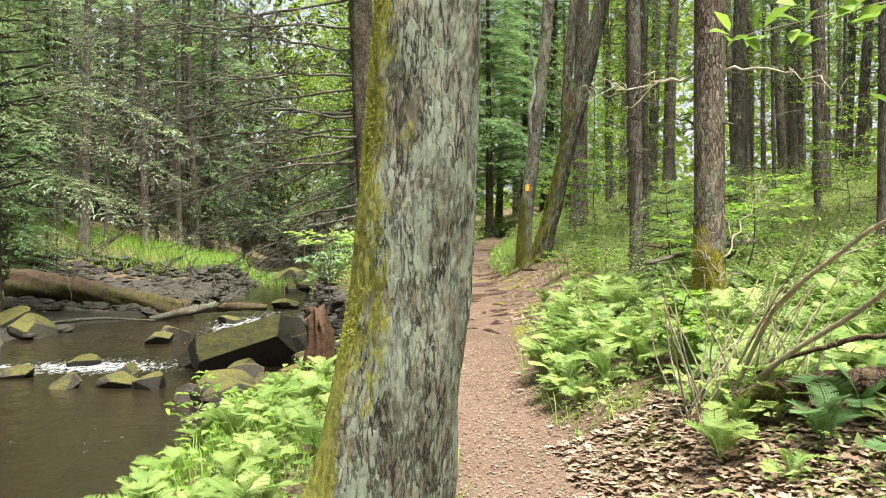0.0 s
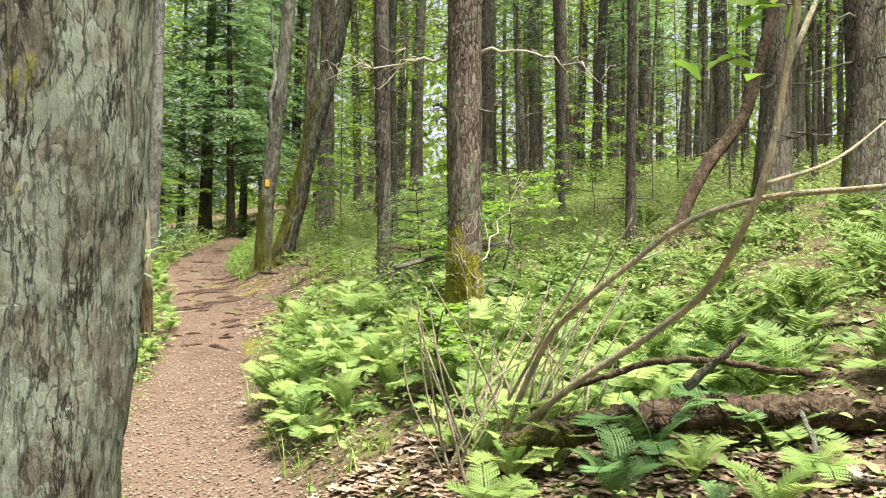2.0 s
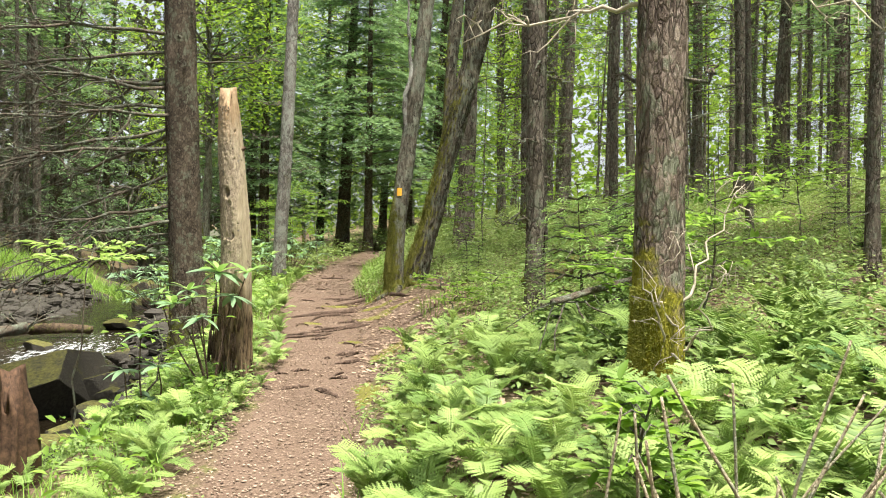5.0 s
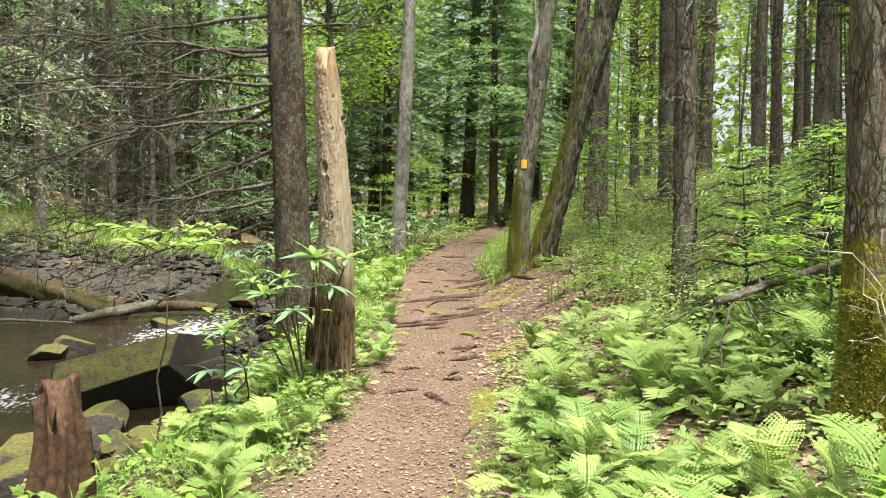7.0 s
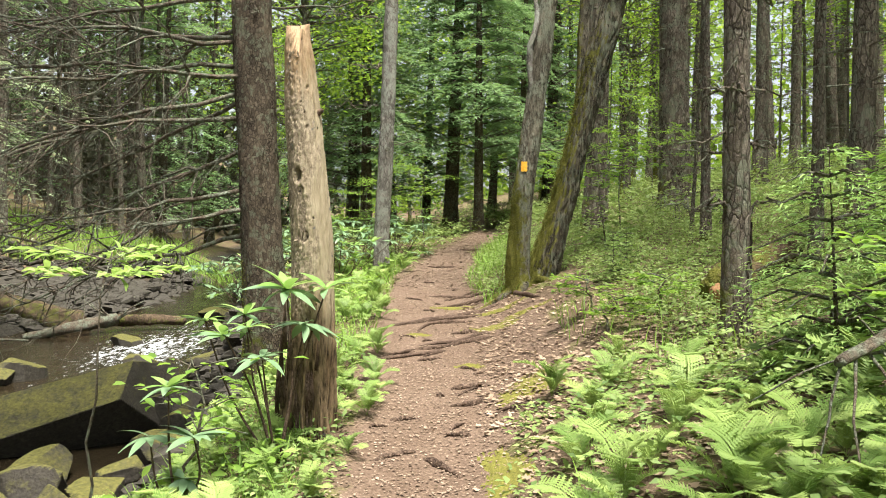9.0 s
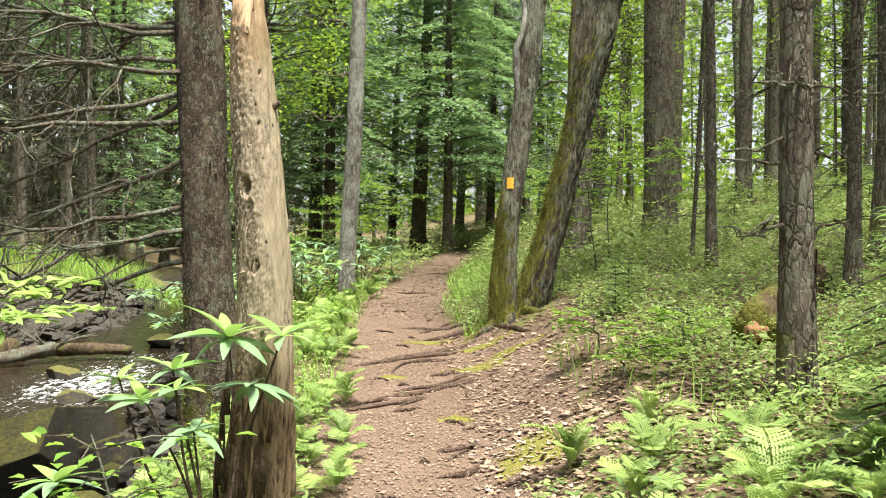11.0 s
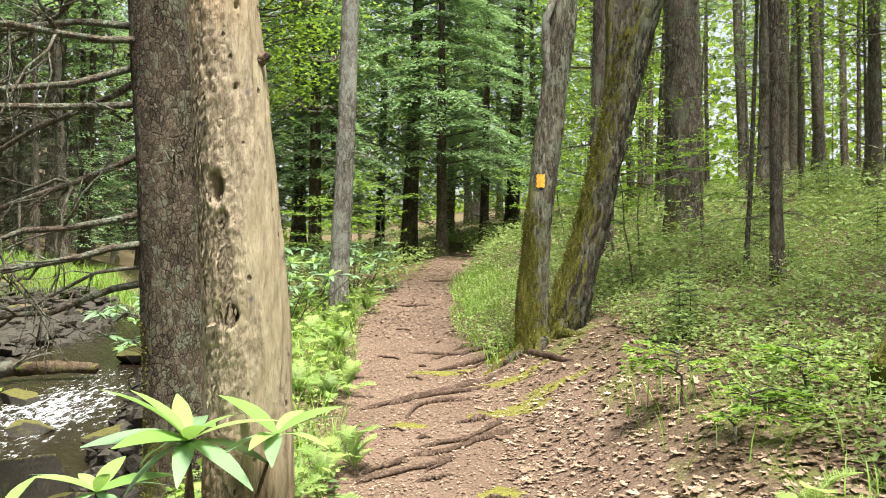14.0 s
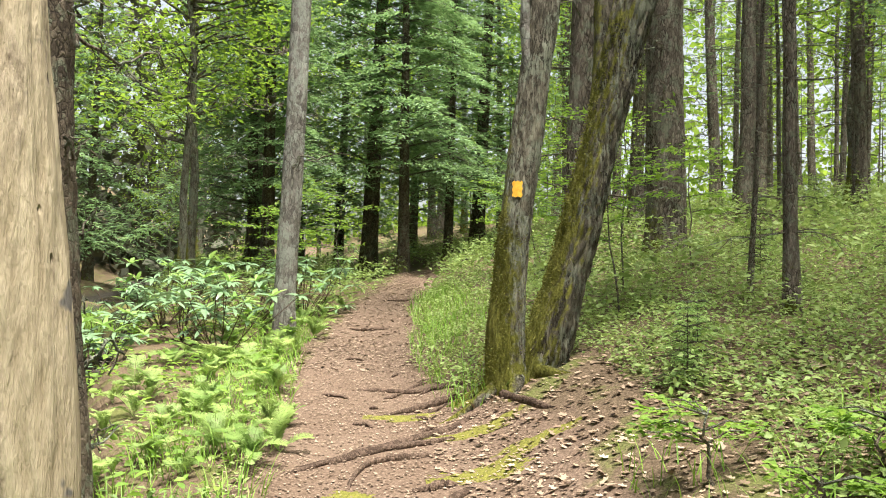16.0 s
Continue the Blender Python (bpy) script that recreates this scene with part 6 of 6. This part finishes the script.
LEAF = long_leaf().mesh("leaf")
LEAF.materials.append(M_RHODO)
LEAF_NEW = long_leaf().mesh("leaf")
LEAF_NEW.materials.append(M_RHODO_NEW)


def rhododendron(x, y, whorls, label, seed, stem_r=0.009):
    """An evergreen shrub: thin stems, each ending in a whorl of long leaves."""
    r = np.random.RandomState(seed)
    z0 = ground_z(x, y)
    t = thing("rhododendron", label, "shrub", pose(x, y, z0), "rhododendrons")
    for wx, wy, wz, size, fresh, count in whorls:
        top = np.array([wx - x, wy - y, wz - z0])
        mid = top * np.array([0.55, 0.55, 0.5]) + r.normal(0, 0.04, 3)
        st = part("stem", Geo().add(*tube(smooth_line([(0, 0, -0.05), mid, top], 12), np.linspace(stem_r, stem_r * 0.5, 12), 6)), M_ROOT, t)
        for k in range(count):
            ob = part("leaf", LEAF_NEW if fresh and k % 2 == 0 else LEAF, M_RHODO, st)
            up = r.uniform(5, 45) if fresh and k % 2 == 0 else r.uniform(-22, 22)
            ob.matrix_basis = pose(*top, 0, 0, k * 360 / count + r.uniform(-18, 18)) @ pose(0, 0, 0, r.uniform(-20, 20), -up, 0) @ Matrix.Scale(size * r.uniform(0.75, 1.15), 4)
    return t


rhododendron(-0.38, 10.72, ((-0.35, 10.82, 1.58, 0.26, 1, 14), (-0.12, 10.9, 1.58, 0.2, 1, 9), (-0.22, 10.72, 1.38, 0.23, 0, 11), (-0.55, 10.68, 1.36, 0.17, 1, 9), (-0.45, 10.6, 1.2, 0.18, 0, 8), (-0.7, 10.75, 1.3, 0.2, 1, 11), (-0.62, 10.9, 1.42, 0.19, 1, 10), (-0.85, 10.85, 1.38, 0.18, 1, 9)), "young rhododendron with bright new leaves against the snag", 1)
rhododendron(-0.8, 10.2, ((-0.85, 10.15, 1.1, 0.2, 1, 9), (-0.7, 10.1, 0.85, 0.22, 0, 10), (-1.0, 10.3, 0.8, 0.2, 0, 9), (-0.78, 10.2, 0.6, 0.22, 0, 9)), "leggy rhododendron with long leaves on the bank", 2)
r = np.random.RandomState(8)
for k, (x, y) in enumerate(((-1.1, 19.6), (-1.7, 20.6), (-2.2, 21.8), (-1.0, 21.8), (-2.7, 20.4), (-1.7, 23.0), (-0.6, 23.2), (-2.9, 23.4), (-2.4, 18.9), (-0.3, 22.3))):
    z = ground_z(x, y)
    rhododendron(x, y, [(x + r.normal(0, 0.36), y + r.normal(0, 0.36), z + r.uniform(0.15, 0.9), 0.2, int(q % 3 == 0), 9) for q in range(21)], "spreading rhododendron with pale glossy leaves above the creek", 20 + k, 0.007)


# dead multi-stemmed bush over the rotten log
bush = thing("dead_bush", "leaning leafless bush of tan arching stems by a rotten log", "shrub", pose(1.62, 4.86, ground_z(1.62, 4.86)))
bo = np.array([1.62, 4.86, ground_z(1.62, 4.86)])


def stem(points, r0, r1, label="", mat=None):
    p = smooth_line(np.array(points) - bo, 30)
    return part("stem", Geo().add(*tube(p, np.linspace(r0, r1, 30), 10, lambda th, z, rr: rr * 0.1 * np.sin(th * 3 + z * 30))), mat or M_STEM, bush, label)


stem([(1.62, 4.88, 0.66), (1.72, 4.72, 1.05), (1.766, 4.6, 1.24), (1.82, 4.33, 1.43), (1.94, 4.2, 1.57), (2.1, 4.06, 1.73), (2.3, 3.93, 1.81), (2.65, 3.75, 1.85), (3.2, 3.5, 1.9)], 0.014, 0.01)
stem([(1.66, 4.9, 0.72), (1.86, 4.5, 1.07), (2.065, 4.275, 1.277), (2.17, 4.05, 1.46), (2.17, 3.83, 1.675), (2.2, 3.75, 1.85), (2.26, 3.7, 2.25), (2.34, 3.65, 2.9), (2.4, 3.6, 3.6)], 0.016, 0.011)
rng = np.random.RandomState(23)
for k in range(40):
    a = rng.uniform(-0.4, 2.6)
    ln = rng.uniform(0.35, 1.0)
    s = bo + np.array([rng.uniform(-0.25, 0.3), rng.uniform(-0.15, 0.35), -0.02])
    e = s + np.array([math.cos(a) * 0.5 * ln, rng.uniform(-0.3, 0.2), 0.95 * ln])
    stem([s, (s + e) / 2 + rng.normal(0, 0.05, 3), e], rng.uniform(0.005, 0.01), 0.003)
for pts, r0 in (([(1.75, 4.62, 1.22), (1.9, 4.45, 1.45), (2.0, 4.3, 1.75)], 0.007), ([(1.82, 4.35, 1.42), (2.0, 4.35, 1.55), (2.2, 4.4, 1.62)], 0.008), ([(1.66, 4.8, 0.95), (1.75, 4.55, 1.3), (1.86, 4.4, 1.6), (1.9, 4.3, 1.8)], 0.008), ([(2.26, 3.7, 2.25), (2.5, 3.8, 2.6), (2.7, 3.9, 3.0)], 0.012), ([(2.2, 3.76, 1.85), (2.6, 3.9, 1.95), (3.2, 4.2, 2.2)], 0.009), ([(2.33, 3.68, 2.75), (1.9, 4.0, 2.72), (1.45, 4.3, 2.66)], 0.005)):
    stem(pts, r0, r0 * 0.4)
g = Geo()
for c, n in (((1.5, 4.28, 2.66), 9), ((1.7, 4.15, 2.68), 8), ((1.95, 3.98, 2.72), 8), ((2.2, 3.8, 2.72), 9), ((2.3, 3.7, 2.5), 10), ((2.35, 3.68, 2.8), 12), ((2.1, 3.85, 2.35), 5)):
    cloud(g, rng, np.array(c) - bo, 0.24, n, 0.13, OVAL, 0.35)
part("foliage", g, M_BROAD, bush, "broad light green leaves")


# ---- saplings and seedlings ----
def leafy_sapling(x, y, tall, spread, n, leaf, label, seed, layers=5, mat=None, low=0.4):
    """A thin stem with level tiers of leaves."""
    r = np.random.RandomState(seed)
    t = thing("sapling", label, "sapling", at_ground(x, y), "saplings")
    p = wander((0, 0, -0.05), (r.normal(0, 0.1), r.normal(0, 0.1), tall), 8, 0.1, r)
    part("stem", Geo().add(*tube(p, np.linspace(0.012, 0.004, 8), 6)), M_TWIG, t)
    g, b = Geo(), Geo()
    for k in range(layers):
        z = tall * (low + (1 - low) * (k + 0.5) / layers)
        for _ in range(3):
            a = r.uniform(0, 6.28)
            ln = spread * r.uniform(0.6, 1.1)
            c = np.array([np.interp(z, p[:, 2], p[:, 0]), np.interp(z, p[:, 2], p[:, 1]), z])
            e = c + np.array([math.cos(a) * ln, math.sin(a) * ln, 0.1 * ln])
            b.add(*tube(np.array([c, (c + e) / 2 + [0, 0, 0.03], e]), [0.005, 0.004, 0.002], 4))
            m = n // (layers * 3)
            q = r.uniform(0.25, 1.1, m)[:, None]
            pos = c + (e - c) * q + r.normal(0, 0.12 * spread, (m, 3)) * np.array([1, 1, 0.2])
            leaves(g, OVAL, pos, (e - c) + r.normal(0, 0.6 * ln, (m, 3)) * np.array([1, 1, 0.3]), np.array([0, 0, 1.0]) + r.normal(0, 0.2, (m, 3)), leaf * r.uniform(0.7, 1.3, m), leaf * 0.5 * r.uniform(0.8, 1.2, m))
    tagged(part("twig_spray", b, M_TWIG, t), kind="stuff")
    part("foliage", g, mat or M_BROAD, t, "flat tiers of light green leaves")
    return t


leafy_sapling(-1.5, 10.7, 1.8 - ground_z(-1.5, 10.7), 0.52, 170, 0.1, "slim sapling with flat sprays of pale leaves over the creek", 1, 2, M_FERN_PALE, 0.9)
leafy_sapling(-0.75, 10.35, 0.8, 0.4, 60, 0.085, "leafy shrub on the bank beside the snag", 2, 4)
leafy_sapling(-1.9, 6.6, 0.6, 0.3, 80, 0.08, "bright leafy plant on the creek bank", 4, 4)
for k, (x, y, h, s) in enumerate(((2.9, 17.6, 1.5, 0.7), (3.4, 19.0, 2.0, 0.9), (4.4, 19.5, 1.6, 0.8), (6.3, 27, 3.2, 1.4), (5.4, 25, 2.6, 1.2), (3.6, 24.5, 2.2, 1.1), (0.2, 25.6, 2.0, 0.9), (-0.6, 27, 2.2, 1.0), (-1.2, 25, 1.6, 0.9), (3.4, 27.5, 1.8, 0.9), (2.0, 13.4, 0.35, 0.3), (2.5, 13.0, 0.3, 0.3), (1.95, 12.6, 0.3, 0.3), (3.1, 8.7, 1.2, 0.5), (2.9, 9.2, 0.9, 0.5), (1.7, 5.9, 0.6, 0.2), (7.5, 13.5, 1.6, 0.8), (5.8, 12.2, 1.2, 0.7), (8.2, 17, 1.8, 0.9), (4.1, 11.6, 1.0, 0.5))):
    leafy_sapling(x, y, h, s, int(260 + 300 * s), 0.075 if h > 0.5 else 0.05, "light green sapling under the trees" if h > 0.5 else "low leafy seedling among fallen leaves", 30 + k, 5 if h > 0.5 else 3)

SPRUCES = [hemlock_tree(400 + k, 1.5, 0.018, 0.1, 0.75, 0.06, 6.5, M_SPRUCE_YOUNG, 0.6, "young_spruce", "bushy young spruce with soft green needles") for k in range(3)]
SEEDLINGS = [hemlock_tree(410 + k, 1.3, 0.014, 0.12, 0.6, 0.065, 4.0, M_SPRUCE_YOUNG, 0.7, "hemlock_sapling", "feathery green hemlock sapling") for k in range(2)]
rng = np.random.RandomState(29)
for x, y, s in ((2.75, 10.25, 0.85), (3.3, 10.3, 0.9), (3.7, 11.2, 0.9)):
    plant(SPRUCES, x, y, rng, (s, s), "young spruces")
for x, y, s in ((2.46, 14.9, 0.42), (2.7, 15.3, 0.4), (2.35, 15.4, 0.3), (4.3, 14.2, 0.8), (5.6, 17.5, 1.1), (6.4, 15.8, 1.2), (4.7, 18.4, 1.0), (7.2, 19, 1.3), (6.0, 21, 1.3), (8.6, 14, 1.2), (4.8, 12.4, 0.9), (5.7, 10.9, 1.0), (4.0, 8.6, 0.8), (6.6, 12.8, 1.2), (3.2, 22, 1.1), (-1.4, 27.6, 1.6), (0.1, 29, 1.7), (-2.4, 26.6, 1.3), (3.8, 30, 1.5), (9.5, 11, 1.2), (10.5, 15, 1.3), (4.3, 16.9, 0.6), (8, 23, 1.4)):
    plant(SEEDLINGS, x, y, rng, (s, s), "hemlock saplings")

# spreading roots at the foot of the twin stems
rng = np.random.RandomState(31)
tz = ground_z(1.62, 16.25)
for ang, ln in ((205, 0.9), (250, 0.5), (310, 0.55), (170, 0.7)):
    a = radians(ang)
    pts = []
    for q in np.linspace(0, 1, 9):
        x, y = 0.05 + math.cos(a) * (0.1 + ln * q), math.sin(a) * (0.1 + ln * q)
        pts.append((x, y, ground_z(1.62 + x, 16.25 + y) - tz + 0.08 * (1 - q) ** 2.2 - 0.06 * q))
    part("root", Geo().add(*tube(np.array(pts), np.linspace(0.06, 0.02, 9), 12, lambda th, z, rr: rr * 0.12 * np.sin(th * 3 + z * 20))), M_TWIN_DARK, twin, "mossy surface root")
part("knot", Geo().add(*tube(smooth_line([(0.06, -0.03, 2.08), (0.1, -0.04, 2.1), (0.125, -0.04, 2.12)], 8), np.linspace(0.03, 0.014, 8), 10)), M_ROOT, snag, "broken branch knot")
for k in range(22):
    a = radians(rng.uniform(-170, -20))
    z = rng.uniform(0.05, 0.75)
    r = float(np.interp(z, [0, 0.35, 0.9], [0.175, 0.155, 0.148]))
    b0 = np.array([r * math.cos(a), r * math.sin(a), z])
    part("splinter", Geo().add(*tube(np.array([b0 - [0, 0, 0.12], b0 + [0.004 * math.cos(a), 0.004 * math.sin(a), 0.0], b0 + [0, 0, rng.uniform(0.08, 0.2)]]), [0.016, 0.013, 0.003], 5)), M_ROOT, snag)

# loose bark scales left in a strip on the snag
M_SCALE = plain("loose_grey_bark", (0.1, 0.075, 0.05), (0.36, 0.3, 0.22), 0.9, 55)
sr = np.random.RandomState(61)
n = 1300
z = sr.uniform(0.75, 2.5, n)
a = np.radians(sr.normal(-132, 13, n) + 14 * np.sin(z * 3.1))
near_scar = sr.rand(n) < 0.25
z = np.where(near_scar, sr.normal(1.46, 0.09, n), z)
a = np.where(near_scar, np.radians(sr.normal(-105, 7, n)), a)
rr = np.interp(z, [0.0, 0.35, 0.9, 1.5, 2.2, 2.5], [0.165, 0.142, 0.134, 0.127, 0.108, 0.1])
cx = snag_axis(z)
out = np.stack([np.cos(a), np.sin(a), 0 * a], -1)
pos = np.stack([cx, 0 * z, z], -1) + out * (rr + 0.001)[:, None]
g = leaves(Geo(), DIAMOND, pos, np.stack([0 * a, 0 * a, -1 + 0 * a], -1) + out * 0.05 + sr.normal(0, 0.3, (n, 3)) * (1 - np.abs(out)), out + sr.normal(0, 0.1, (n, 3)), sr.uniform(0.012, 0.04, n), sr.uniform(0.006, 0.016, n))
tagged(part("flaking_bark", g, M_SCALE, snag, "loose grey bark scales"), kind="stuff")
